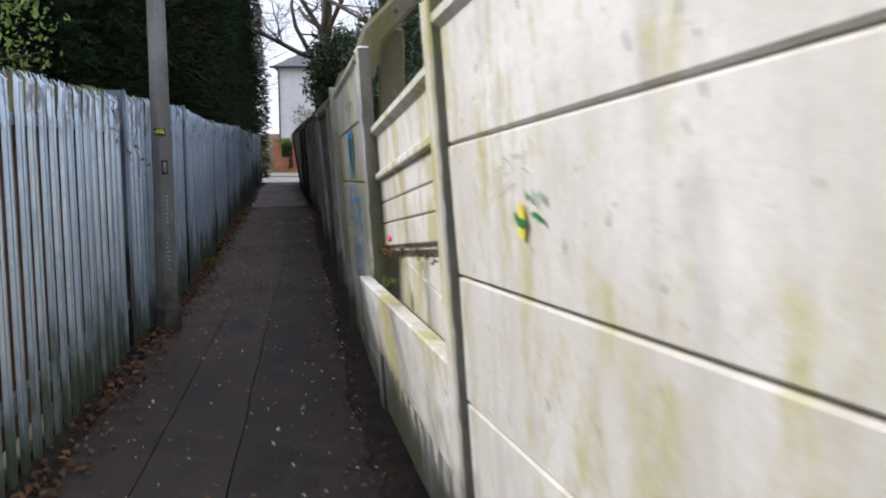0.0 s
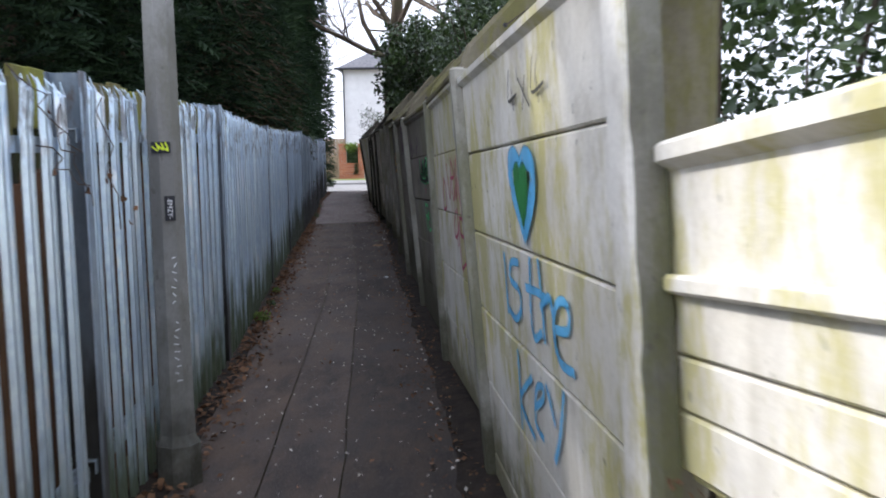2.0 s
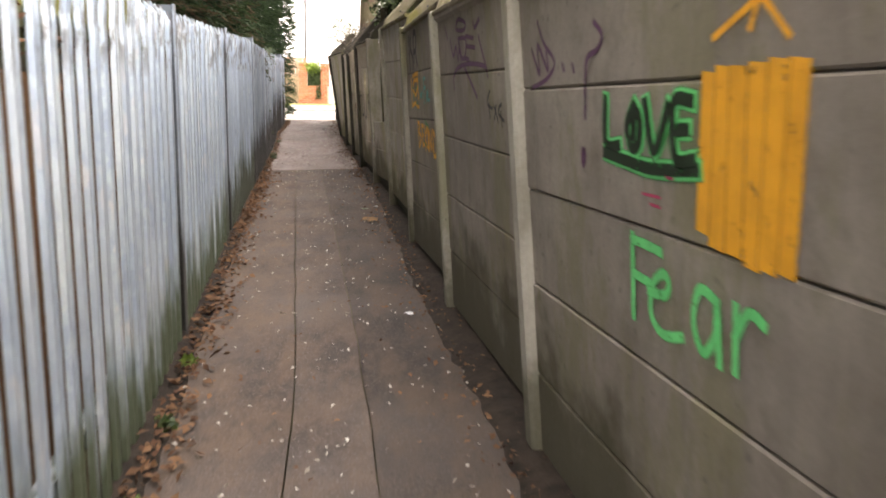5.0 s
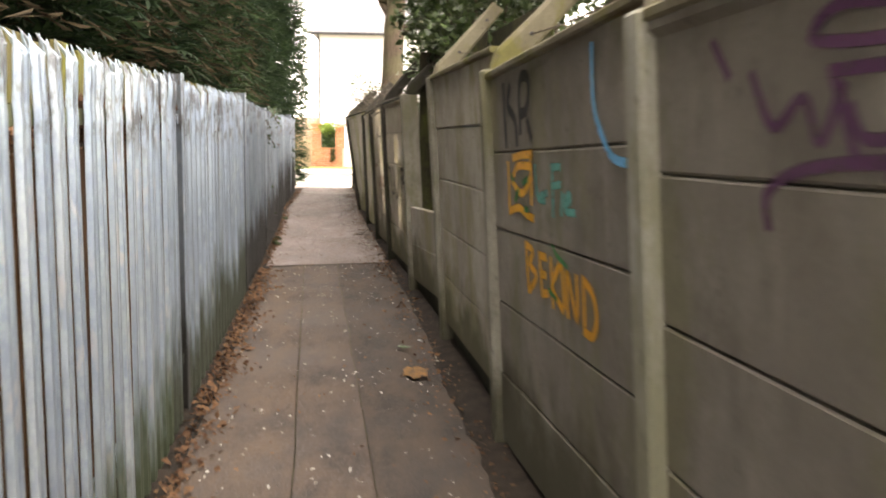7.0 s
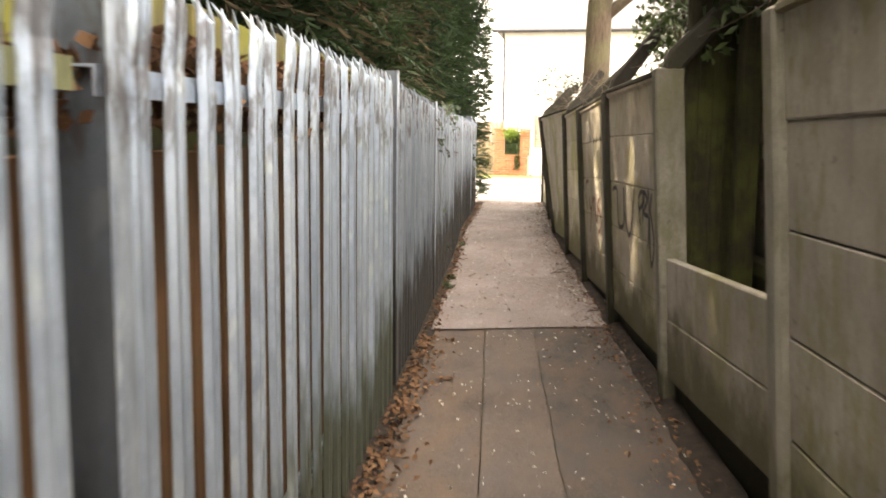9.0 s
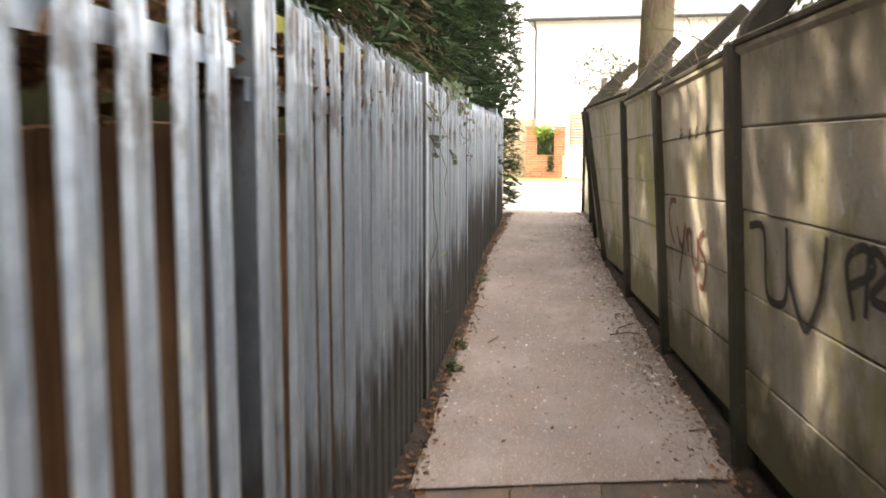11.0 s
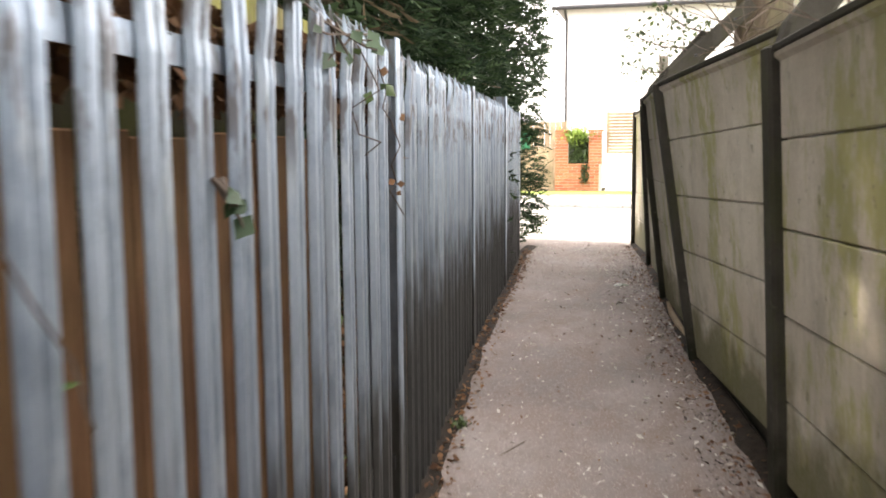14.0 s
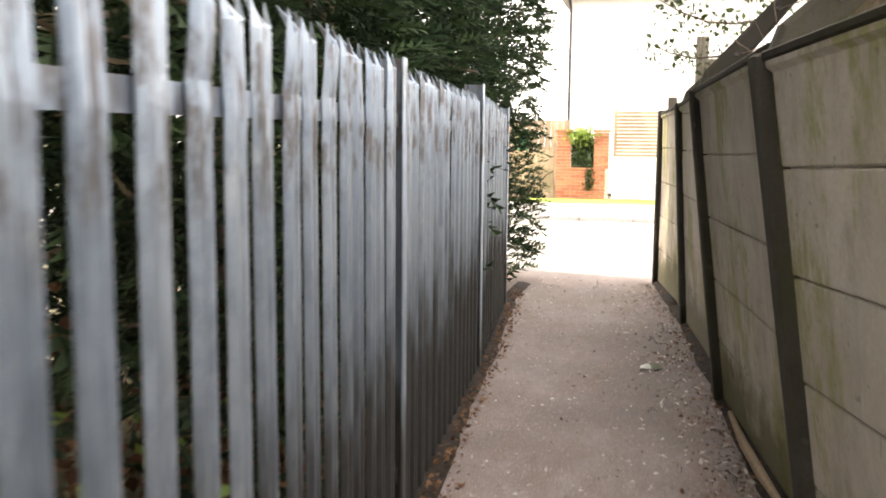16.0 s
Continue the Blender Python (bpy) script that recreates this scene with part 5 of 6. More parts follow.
# faded scribbles and a yellow badge near the start
paint(2, [[(0.597, 1.082), (0.58, 1.058), (0.586, 1.035), (0.60, 1.03), (0.612, 1.05), (0.607, 1.075), (0.597, 1.082)], [(0.597, 1.07), (0.598, 1.04)]], 0.018, M_YELLOWP, "small yellow sprayed oval")
paint(2, [[(0.572, 1.062), (0.59, 1.052), (0.618, 1.053)]], 0.018, M_GREEN, "dark green band across the yellow oval", 0.008)
paint(2, [[(0.63, 1.105), (0.64, 1.096)], [(0.67, 1.108), (0.672, 1.09)], [(0.71, 1.108), (0.72, 1.096)], [(0.66, 1.07), (0.68, 1.072), (0.71, 1.063)]], 0.010, M_GREEN, "faint green marks")
paint(2, [[(0.42, 1.097), (0.45, 1.133), (0.50, 1.145), (0.48, 1.105), (0.55, 1.127)], [(0.50, 1.145), (0.51, 1.164), (0.56, 1.146), (0.52, 1.13)], [(0.55, 1.168), (0.61, 1.168), (0.65, 1.175), (0.63, 1.154)], [(0.62, 1.147), (0.66, 1.136), (0.66, 1.11)], [(0.42, 1.083), (0.50, 1.108), (0.58, 1.12)]], 0.004, M_PENCIL, "faint grey pencil scribble")
# crimson tag
paint(5, [[(0.56, 1.13), (0.49, 1.05), (0.48, 0.97), (0.61, 0.99), (0.63, 1.09), (0.56, 1.13)], [(0.75, 1.205), (0.75, 1.10), (0.80, 1.04), (0.88, 1.14)], [(0.95, 1.235), (0.91, 1.15), (1.04, 1.16), (0.95, 1.235)], [(0.92, 1.14), (0.95, 1.04), (1.05, 1.095)]], 0.019, M_RED, "crimson sprayed scrawled tag")
paint(5, [[(1.09, 1.225), (1.06, 1.045), (1.13, 1.145)], [(1.19, 1.25), (1.14, 1.18), (1.21, 1.03), (1.20, 1.15)], [(1.30, 1.26), (1.25, 1.165), (1.29, 1.0), (1.28, 1.12)], [(1.24, 1.24), (1.36, 1.255), (1.45, 1.205), (1.43, 1.155), (1.29, 1.09), (1.22, 1.04)], [(1.31, 1.04), (1.38, 1.10), (1.49, 1.09), (1.57, 1.035)]], 0.021, M_RED, "crimson sprayed scrawled tag")
paint(5, [[(0.99, 0.99), (0.90, 0.915), (0.91, 0.855), (1.04, 0.895), (1.05, 1.0)], [(0.99, 0.875), (0.99, 0.82)], [(1.13, 0.965), (1.11, 0.895), (1.24, 0.89), (1.23, 0.96), (1.13, 0.965)], [(1.07, 0.99), (1.07, 0.77), (1.11, 0.715)], [(1.22, 0.99), (1.36, 0.985), (1.53, 0.93), (1.56, 0.915)], [(1.11, 0.725), (1.30, 0.785), (1.50, 0.835), (1.51, 0.87), (1.40, 0.89)]], 0.021, M_RED, "crimson sprayed scrawl under the tag")
paint(5, [[(1.12, 1.405), (1.17, 1.335)], [(1.28, 1.39), (1.14, 1.35), (1.30, 1.33)]], 0.012, M_WHITE, "faint white paint cross")
# LOVE and Fear
LOVE = [[(0.76, 1.205), (0.76, 1.105), (0.84, 1.105)], [(0.93, 1.195), (0.89, 1.15), (0.91, 1.108), (0.95, 1.115), (0.96, 1.165), (0.93, 1.195)], [(0.93, 1.17), (0.925, 1.13)], [(0.99, 1.205), (1.03, 1.107), (1.10, 1.20)], [(1.20, 1.213), (1.125, 1.208), (1.13, 1.104), (1.21, 1.107)], [(1.13, 1.156), (1.18, 1.16)], [(0.75, 1.082), (0.87, 1.076), (1.02, 1.071), (1.22, 1.089)]]
paint(6, LOVE, 0.05, M_LIME, "lime green sprayed ground behind the word", 0.003)
paint(6, LOVE, 0.03, M_DEEPGREEN, "blackish green sprayed word LOVE", 0.006)
paint(6, [[(0.91, 0.915), (0.91, 0.81), (0.91, 0.73)], [(0.91, 0.905), (0.98, 0.907), (1.06, 0.905)], [(0.92, 0.83), (1.0, 0.828)], [(1.0, 0.81), (1.08, 0.82), (1.10, 0.85), (1.07, 0.863), (1.02, 0.827), (1.01, 0.762), (1.07, 0.735), (1.16, 0.755)]] + word("ar", 1.20, 0.75, 1.50, 0.76, 0.15, 0.16), 0.026, M_LIME, "lime green sprayed word Fear")
paint(6, [[(1.26, 1.24), (1.24, 1.0)], [(1.31, 1.25), (1.29, 0.98)], [(1.36, 1.25), (1.35, 0.98)], [(1.42, 1.255), (1.41, 0.97)], [(1.48, 1.26), (1.46, 0.975)], [(1.53, 1.26), (1.51, 0.98)]], 0.07, M_ORANGE, "orange sprayed block", 0.0025)
paint(6, [[(1.34, 1.45), (1.51, 1.316)], [(1.58, 1.437), (1.28, 1.321)], [(1.47, 1.456), (1.40, 1.332)]], 0.016, M_ORANGE, "orange sprayed star")
paint(6, [[(0.70, 1.38), (0.75, 1.35), (0.72, 1.317), (0.65, 1.30), (0.63, 1.247), (0.62, 1.157)], [(0.60, 1.075), (0.592, 1.051), (0.60, 1.036), (0.612, 1.06), (0.60, 1.075)]], 0.018, M_PURPLE, "purple sprayed question mark")
paint(6, [[(0.25, 1.405), (0.30, 1.346), (0.39, 1.293), (0.31, 1.247), (0.15, 1.22)], [(0.18, 1.332), (0.25, 1.26), (0.24, 1.345), (0.33, 1.27), (0.32, 1.32)], [(0.46, 1.287), (0.47, 1.271)], [(0.54, 1.286), (0.55, 1.268)]], 0.016, M_PURPLE, "purple sprayed scribble")
paint(6, [[(0.97, 1.014), (1.06, 1.017)], [(1.01, 0.997), (1.06, 0.997)], [(1.09, 1.061), (1.12, 1.062)]], 0.008, M_RED, "faint red scuff")
# purple tag and black 4x4
paint(7, [[(0.31, 1.486), (0.36, 1.43)], [(0.63, 1.49), (0.61, 1.46), (0.79, 1.45), (0.83, 1.477), (0.68, 1.50), (0.62, 1.485)], [(0.44, 1.425), (0.50, 1.346), (0.58, 1.387), (0.62, 1.325), (0.67, 1.398)], [(0.65, 1.418), (0.70, 1.305)], [(0.65, 1.418), (0.82, 1.411), (0.80, 1.344), (0.72, 1.331), (0.69, 1.37)], [(0.82, 1.423), (0.99, 1.407)], [(0.83, 1.38), (1.01, 1.37)], [(0.78, 1.331), (0.87, 1.325)]], 0.021, M_PURPLE, "purple sprayed scrawled tag")
paint(7, [[(0.48, 1.20), (0.48, 1.252), (0.61, 1.293), (0.88, 1.307), (1.12, 1.299), (1.19, 1.29)], [(0.77, 1.287), (0.88, 1.234), (1.0, 1.17)], [(1.10, 1.41), (1.14, 1.362), (1.21, 1.29), (1.23, 1.255)], [(1.01, 1.47), (1.03, 1.446), (1.13, 1.475)]], 0.023, M_PURPLE, "purple sprayed strokes under the tag")
paint(7, [[(1.25, 1.202), (1.20, 1.166), (1.20, 1.145), (1.28, 1.135)], [(1.22, 1.149), (1.23, 1.098)], [(1.31, 1.145), (1.35, 1.111), (1.37, 1.088)], [(1.35, 1.148), (1.31, 1.096)], [(1.44, 1.156), (1.40, 1.141), (1.39, 1.119), (1.47, 1.097)], [(1.42, 1.127), (1.43, 1.076)]], 0.015, M_BLACK, "black sprayed characters 4x4")
# black, orange, teal and blue
paint(8, [[(0.31, 1.514), (0.32, 1.408), (0.33, 1.30)], [(0.42, 1.505), (0.38, 1.443), (0.49, 1.388), (0.51, 1.31)], [(0.57, 1.351), (0.57, 1.479), (0.61, 1.53), (0.69, 1.528), (0.71, 1.482), (0.67, 1.421), (0.57, 1.406)], [(0.68, 1.382), (0.72, 1.33)]], 0.045, M_BLACK, "black sprayed letters")
paint(8, [[(0.44, 1.252), (0.58, 1.266), (0.72, 1.273)], [(0.35, 1.226), (0.35, 1.058)], [(0.43, 1.185), (0.52, 1.226), (0.71, 1.23)], [(0.71, 1.254), (0.70, 1.11)], [(0.41, 1.17), (0.56, 1.13), (0.70, 1.188)], [(0.35, 1.05), (0.51, 1.076), (0.61, 1.06), (0.71, 1.056)]], 0.034, M_ORANGE, "orange sprayed lettering")
paint(8, [[(0.41, 1.19), (0.44, 1.17)], [(0.60, 1.168), (0.66, 1.185)], [(0.47, 1.10), (0.52, 1.14)], [(0.61, 1.08), (0.65, 1.078)]], 0.026, M_GREEN, "dark specks over the orange letters", 0.009)
paint(8, [[(0.76, 1.23), (0.78, 1.136), (0.87, 1.127)], [(0.82, 1.14), (0.90, 1.154)], [(0.98, 1.24), (0.97, 1.092)], [(0.97, 1.238), (1.06, 1.242)], [(0.97, 1.178), (1.06, 1.19)], [(1.08, 1.16), (1.06, 1.104)], [(1.11, 1.132), (1.16, 1.148), (1.15, 1.167), (1.11, 1.147), (1.11, 1.116), (1.20, 1.117)]], 0.028, M_TEAL, "faded teal sprayed letters")
paint(8, [[(0.59, 0.95), (0.61, 0.792)], [(0.60, 0.953), (0.69, 0.94), (0.64, 0.89), (0.73, 0.863), (0.63, 0.797)], [(0.78, 0.94), (0.80, 0.813)], [(0.78, 0.94), (0.86, 0.943)], [(0.79, 0.876), (0.85, 0.884)], [(0.80, 0.813), (0.87, 0.827)], [(0.92, 0.943), (0.93, 0.80)], [(1.02, 0.94), (0.93, 0.86), (1.04, 0.808)], [(1.05, 0.948), (1.06, 0.827)], [(1.10, 0.804), (1.10, 0.937), (1.19, 0.804), (1.20, 0.93)], [(1.26, 0.935), (1.26, 0.787)], [(1.26, 0.935), (1.34, 0.91), (1.37, 0.845), (1.33, 0.79), (1.26, 0.787)]], 0.033, M_ORANGE, "orange sprayed words BE KIND")
paint(8, [[(0.96, 0.992), (1.0, 0.97), (1.11, 0.95)], [(0.90, 0.842), (0.98, 0.828)]], 0.02, M_GREEN, "dark green flecks", 0.009)
paint(8, [[(1.40, 1.56), (1.40, 1.42), (1.46, 1.335), (1.54, 1.281), (1.67, 1.271)]], 0.028, M_BLUE, "blue sprayed curve")
# black tag
paint(11, [[(0.16, 0.99), (0.32, 0.99), (0.34, 0.782), (0.46, 0.755), (0.55, 0.808), (0.56, 1.01)], [(0.57, 0.865), (0.71, 0.725), (0.84, 0.845), (0.90, 1.018)], [(1.08, 0.84), (1.04, 0.975), (1.15, 1.03), (1.21, 0.98), (1.07, 0.92)], [(1.16, 0.862), (1.19, 1.024), (1.29, 0.988), (1.19, 0.911), (1.30, 0.90)], [(1.32, 1.035), (1.34, 0.928), (1.30, 0.725)], [(1.41, 1.022), (1.37, 0.933), (1.44, 0.793), (1.42, 0.683), (1.35, 0.636), (1.34, 0.885)]], 0.033, M_BLACK, "black sprayed scrawled tag")
paint(11, [[(0.59, 1.26), (0.58, 1.207)], [(1.06, 1.312), (1.06, 1.266)], [(1.28, 1.29), (1.35, 1.23)], [(1.35, 1.144), (1.34, 1.07)], [(0.99, 1.148), (1.01, 1.114)], [(1.20, 1.18), (1.21, 1.17)]], 0.032, M_WHITE, "whitish drips on the concrete", 0.003)
# Cyrus
paint(12, [[(0.42, 0.97), (0.27, 0.952), (0.22, 0.832), (0.34, 0.731)], [(0.45, 0.825), (0.49, 0.752), (0.59, 0.737)], [(0.65, 0.857), (0.57, 0.716), (0.46, 0.54)], [(0.70, 0.841), (0.72, 0.735)], [(0.69, 0.8), (0.76, 0.845), (0.80, 0.828)], [(0.79, 0.827), (0.81, 0.707), (0.88, 0.656), (0.94, 0.724), (0.94, 0.813)], [(1.08, 0.863), (0.99, 0.831), (0.98, 0.778), (1.07, 0.745), (1.10, 0.683), (1.04, 0.595), (0.96, 0.589)]], 0.036, M_RUSTRED, "rust red sprayed name Cyrus")
for u, zz in ((0.62, 1.322), (0.83, 1.315), (0.98, 1.32), (1.20, 1.327)):
    paint(12, [[(u - 0.03, zz - 0.008), (u + 0.035, zz + 0.008)], [(u - 0.012, zz + 0.015), (u + 0.015, zz + 0.035)]], 0.024, M_BLACK, "dark smudge along the panel joint")

# ---- stickers and marks on the lamp column ----
def plate(name, parent, w, h, m, material, label=""):
    bm = bmesh.new()
    add_box(bm, (-w / 2, -0.0012, -h / 2), (w / 2, 0.0012, h / 2), 0.0005)
    bmesh.ops.transform(bm, matrix=m, verts=bm.verts)
    return part(name, bm, material, parent, label)


def lettering(name, text, size, m, material, parent):
    cu = bpy.data.curves.new(name, "FONT")
    cu.body, cu.size, cu.align_x, cu.align_y, cu.extrude = text, size, "CENTER", "CENTER", 0.0004
    tmp = new(name, cu)
    me = bpy.data.meshes.new_from_object(tmp.evaluated_get(bpy.context.evaluated_depsgraph_get()))
    bpy.data.objects.remove(tmp)
    me.materials.append(material)
    o = new(name, me)
    o.parent = parent
    o.matrix_basis = m
    return o


st1 = plate("sticker", lamp, 0.070, 0.042, pose(0.008, -0.0655, 1.30, 0, 0, 4), M_STICKER, "black sticker with a lime scribble")
for dx, dz, a in ((-0.022, -0.004, 40), (-0.012, 0.004, 70), (-0.002, 0.0, 40), (0.008, 0.004, 65), (0.016, -0.006, 25), (0.022, 0.006, 70)):
    plate("scribble", st1, 0.028, 0.006, pose(0.008 + dx, -0.0672, 1.30 + dz, 0, a, 4), M_STICKLIME)
st2 = plate("sticker", lamp, 0.038, 0.092, pose(0.030, -0.0600, 1.075, 0, 0, 22), M_STICKER, "small black sticker lettered EMZY")
lettering("lettering", "-EMZY-", 0.025, pose(0.030, -0.0620, 1.075, 90, 0, 22) @ pose(0, 0, 0, 0, 0, -90), M_STICKTEXT, st2)
mr = random.Random(6)
for i in range(16):
    z = 0.42 + i * 0.028 + (0.05 if i > 8 else 0)
    plate("chalk_mark", lamp, mr.uniform(0.010, 0.022), 0.0035, pose(0.034 + mr.uniform(-0.006, 0.006), -0.0625, z, 0, mr.uniform(-60, 60), 24), M_STICKTEXT)

# ---- leaf litter and small plants ----
def scatter_stuff(name, pts, size, material, label, category, seed, flat=True, long=1.6):
    rg = np.random.default_rng(seed)
    nm = np.tile([0, 0, 1.0], (len(pts), 1)) if flat else None
    return tagged(new(name, leaf_mesh(name, leaves(rg, np.array(pts), size, long, nm + rg.normal(0, 0.25, (len(pts), 3)) if flat else None), material)), label, category, "", "stuff")


lr = random.Random(14)


def heap(y0, y1, count, base, spread, zmax=0.05):
    out = []
    for _ in range(count):
        yv = lr.uniform(y0, y1)
        d = abs(lr.gauss(0, spread))
        clump = 0.5 + 0.5 * noise.noise((yv * 1.8, 4.0, 0))
        if lr.random() > clump + 0.25:
            continue
        out.append((base(yv) + d, yv, lift(yv) + 0.012 + zmax * math.exp(-d / 0.07) * lr.random()))
    return out


right_heap = [(wall_foot(p[1]) - (p[0]), p[1], p[2]) for p in heap(-3, 28.8, 4200, lambda v: 0.0, 0.13, 0.03)]
scatter_stuff("leaf_litter", heap(-3, 17, 4200, lambda v: fence_x(v) + 0.03, 0.085), 0.026, M_DRYLEAF, "brown dead leaves heaped along the steel fence", "leaves", 1)
scatter_stuff("leaf_litter", heap(12.5, 28, 2600, lambda v: fence_x(v) + 0.03, 0.05), 0.020, M_DRYLEAF, "brown dead leaves heaped along the steel fence", "leaves", 2)
scatter_stuff("leaf_litter", right_heap, 0.018, M_DRYLEAF, "small dead leaves along the foot of the concrete fence", "leaves", 3)
bits = [(lr.uniform(fence_x(v) + 0.1, wall_x(v) - 0.02), v, lift(v) + 0.018) for v in (lr.uniform(-2, 29) for _ in range(1700))]
scatter_stuff("leaf_litter", bits, 0.0125, M_PALE_LITTER, "pale seed husks and crumbs scattered on the path", "litter", 4)
bits = [(lr.uniform(fence_x(v) + 0.05, wall_x(v) - 0.02), v, lift(v) + 0.018) for v in (lr.uniform(-2, 29) for _ in range(500))]
scatter_stuff("leaf_litter", bits, 0.015, M_DRYLEAF, "dead leaf fragments scattered on the path", "litter", 5)
bits = [(lr.uniform(fence_x(v) + 0.1, wall_x(v) - 0.02), v, lift(v) + 0.02) for v in (lr.uniform(17.9, 29) for _ in range(700))]
scatter_stuff("leaf_litter", bits, 0.014, M_PALE_LITTER, "pale husks and petals scattered on the newer asphalt", "litter", 15)
crumbs = [(wall_foot(v) - 0.02 - abs(lr.gauss(0, 0.13)), v, lift(v) + 0.014) for v in (lr.uniform(16.5, 28.8) for _ in range(6500)) if noise.noise((v * 2.3, 7, 0)) > lr.uniform(-0.9, 0.3)]
scatter_stuff("loose_dirt", crumbs, 0.0075, M_SOIL, "crumbs of dark dirt washed from the concrete fence's foot", "dirt", 16)
petals = [(wall_foot(v) - 0.04 - abs(lr.gauss(0, 0.22)), v, lift(v) + 0.02) for v in (lr.uniform(18.5, 28.5) for _ in range(420))]
scatter_stuff("leaf_litter", petals, 0.017, M_PALE_LITTER, "pale petals and twig bits beside the concrete fence", "litter", 17, True, 2.2)
# leaves caught on the top rail
rail_pts = []
for _ in range(1500):
    yv = lr.uniform(7.0, 20.9)
    if noise.noise((yv * 0.9, 9, 0)) + lr.random() * 0.5 < 0.15:
        continue
    rail_pts.append((fence_x(yv) - lr.uniform(0.002, 0.12), yv, fence_top(yv) - 0.23 + lr.gauss(0.01, 0.035)))
for _ in range(6500):
    yv = lr.uniform(8.5, 21.0)
    deep = 0.13 * max(0.0, min(1.0, 0.55 + 1.1 * noise.noise((yv * 1.3, 2, 0)) + (0.35 if yv > 11 else -0.2)))
    rail_pts.append((fence_x(yv) - 0.03 - lr.random() * 0.14, yv, fence_top(yv) - 0.255 + lr.random() * deep))
for _ in range(3800):
    yv = lr.uniform(12.5, 20.7)
    deep = 0.13 * max(0.15, min(1.0, 0.6 + 1.0 * noise.noise((yv * 1.1, 6, 0))))
    rail_pts.append((fence_x(yv) - 0.012 - lr.random() * 0.09, yv, fence_top(yv) - 0.165 + lr.random() * deep))
for _ in range(2600):
    yv = lr.uniform(15.8, 18.15)
    deep = 0.15 * max(0.3, min(1.0, 0.75 + 0.8 * noise.noise((yv * 2.0, 3, 0))))
    rail_pts.append((fence_x(yv) - 0.002 - lr.random() * 0.11, yv, fence_top(yv) - 0.225 + lr.random() * deep))
scatter_stuff("caught_leaves", rail_pts, 0.026, M_DRYLEAF, "brown leaves caught on the fence's top rail", "leaves", 6, False, 1.5)
# undergrowth behind the steel fence where there are no boards
ug = [(fence_x(v) - lr.uniform(0.15, 1.3), v, abs(lr.gauss(0, 0.16)) + 0.02) for v in (lr.uniform(20.5, 27.5) for _ in range(2600))]
scatter_stuff("undergrowth", ug, 0.05, M_DRYLEAF, "dead leaves and low growth behind the steel fence", "leaves", 7, False)
ug = []
for _ in range(3600):
    v, d = lr.uniform(20.7, 25.0), lr.uniform(0.2, 1.3)
    ug.append((fence_x(v) - d, v, lr.uniform(0.0, 0.25 + 0.75 * d) * (0.7 + 0.6 * noise.noise((v * 1.6, d * 2, 5)))))
scatter_stuff("undergrowth", ug, 0.04, M_DRYLEAF, "brown dead leaves heaped on the bank behind the steel fence", "leaves", 17, False)
ug = [(fence_x(v) - lr.uniform(0.12, 1.0), v, lr.uniform(0.05, 0.75)) for v in (lr.uniform(20.5, 27.5) for _ in range(420))]
scatter_stuff("undergrowth", ug, 0.032, M_LIGHTLEAF, "green ivy leaves behind the steel fence", "leaves", 8, False)


# soil banks along both fences
def bank(name, base, sign, y0, y1, w, h, label):
    verts, faces = [], []
    ny = int((y1 - y0) / 0.12)
    for j in range(ny + 1):
        yv = y0 + (y1 - y0) * j / ny
        ww = (w if sign > 0 else w - 0.08 * min(1.0, max(0.0, (yv - 13.0) / 3.0))) * (0.85 + 0.2 * noise.noise((yv * 2.1, 3, 0)) + 0.2 * noise.noise((yv * 9.0, 5, 0)))
        hh = h * (0.9 + 0.4 * noise.noise((yv * 2.9, 8, 0)))
        for i, (f, g) in enumerate(((-0.3, 1.0), (0.25, 0.9), (0.6, 0.45), (1.0, -0.25))):
            verts.append((base(yv) + sign * ww * f, yv, lift(yv) + hh * g + 0.006 * noise.noise((yv * 11, i * 3.0, 1))))
    for j in range(ny):
        for i in range(3):
            a = j * 4 + i
            faces.append((a, a + 1, a + 5, a + 4) if sign > 0 else (a, a + 4, a + 5, a + 1))
    return tagged(raw(name, verts, faces, M_SOIL, smooth=True), label, "soil", "", "stuff")


bank("soil_edge", fence_x, 1, -6, 28.5, 0.13, 0.04, "strip of dark leafy soil under the steel fence")
# soil strip whose dark colour also holds the wall's foot shadow
bank("soil_edge", lambda v: wall_foot(v) + 0.01, -1, -6, 28.9, 0.19, 0.04, "strip of dark soil under the concrete fence")


def weed(loc, count, r, size, seed, material, label):
    rg = np.random.default_rng(seed)
    t = empty("weed", loc, label, "plant", "weeds along the path")
    v = rg.normal(0, 1, (count, 3))
    v /= np.linalg.norm(v, axis=1)[:, None]
    c = v * rg.uniform(0.2, 1, (count, 1)) * np.array([r, r, r * 0.8])
    c[:, 2] = np.abs(c[:, 2]) + 0.02
    o = new("foliage", leaf_mesh("foliage", leaves(rg, c, size), material))
    o.parent = t
    bm = bmesh.new()
    for q in c[:10]:
        tube(bm, [(0, 0, 0), tuple(q * 0.6), tuple(q)], [0.004, 0.003, 0.002], 4, False)
    part("stem", bm, M_TWIG, t)


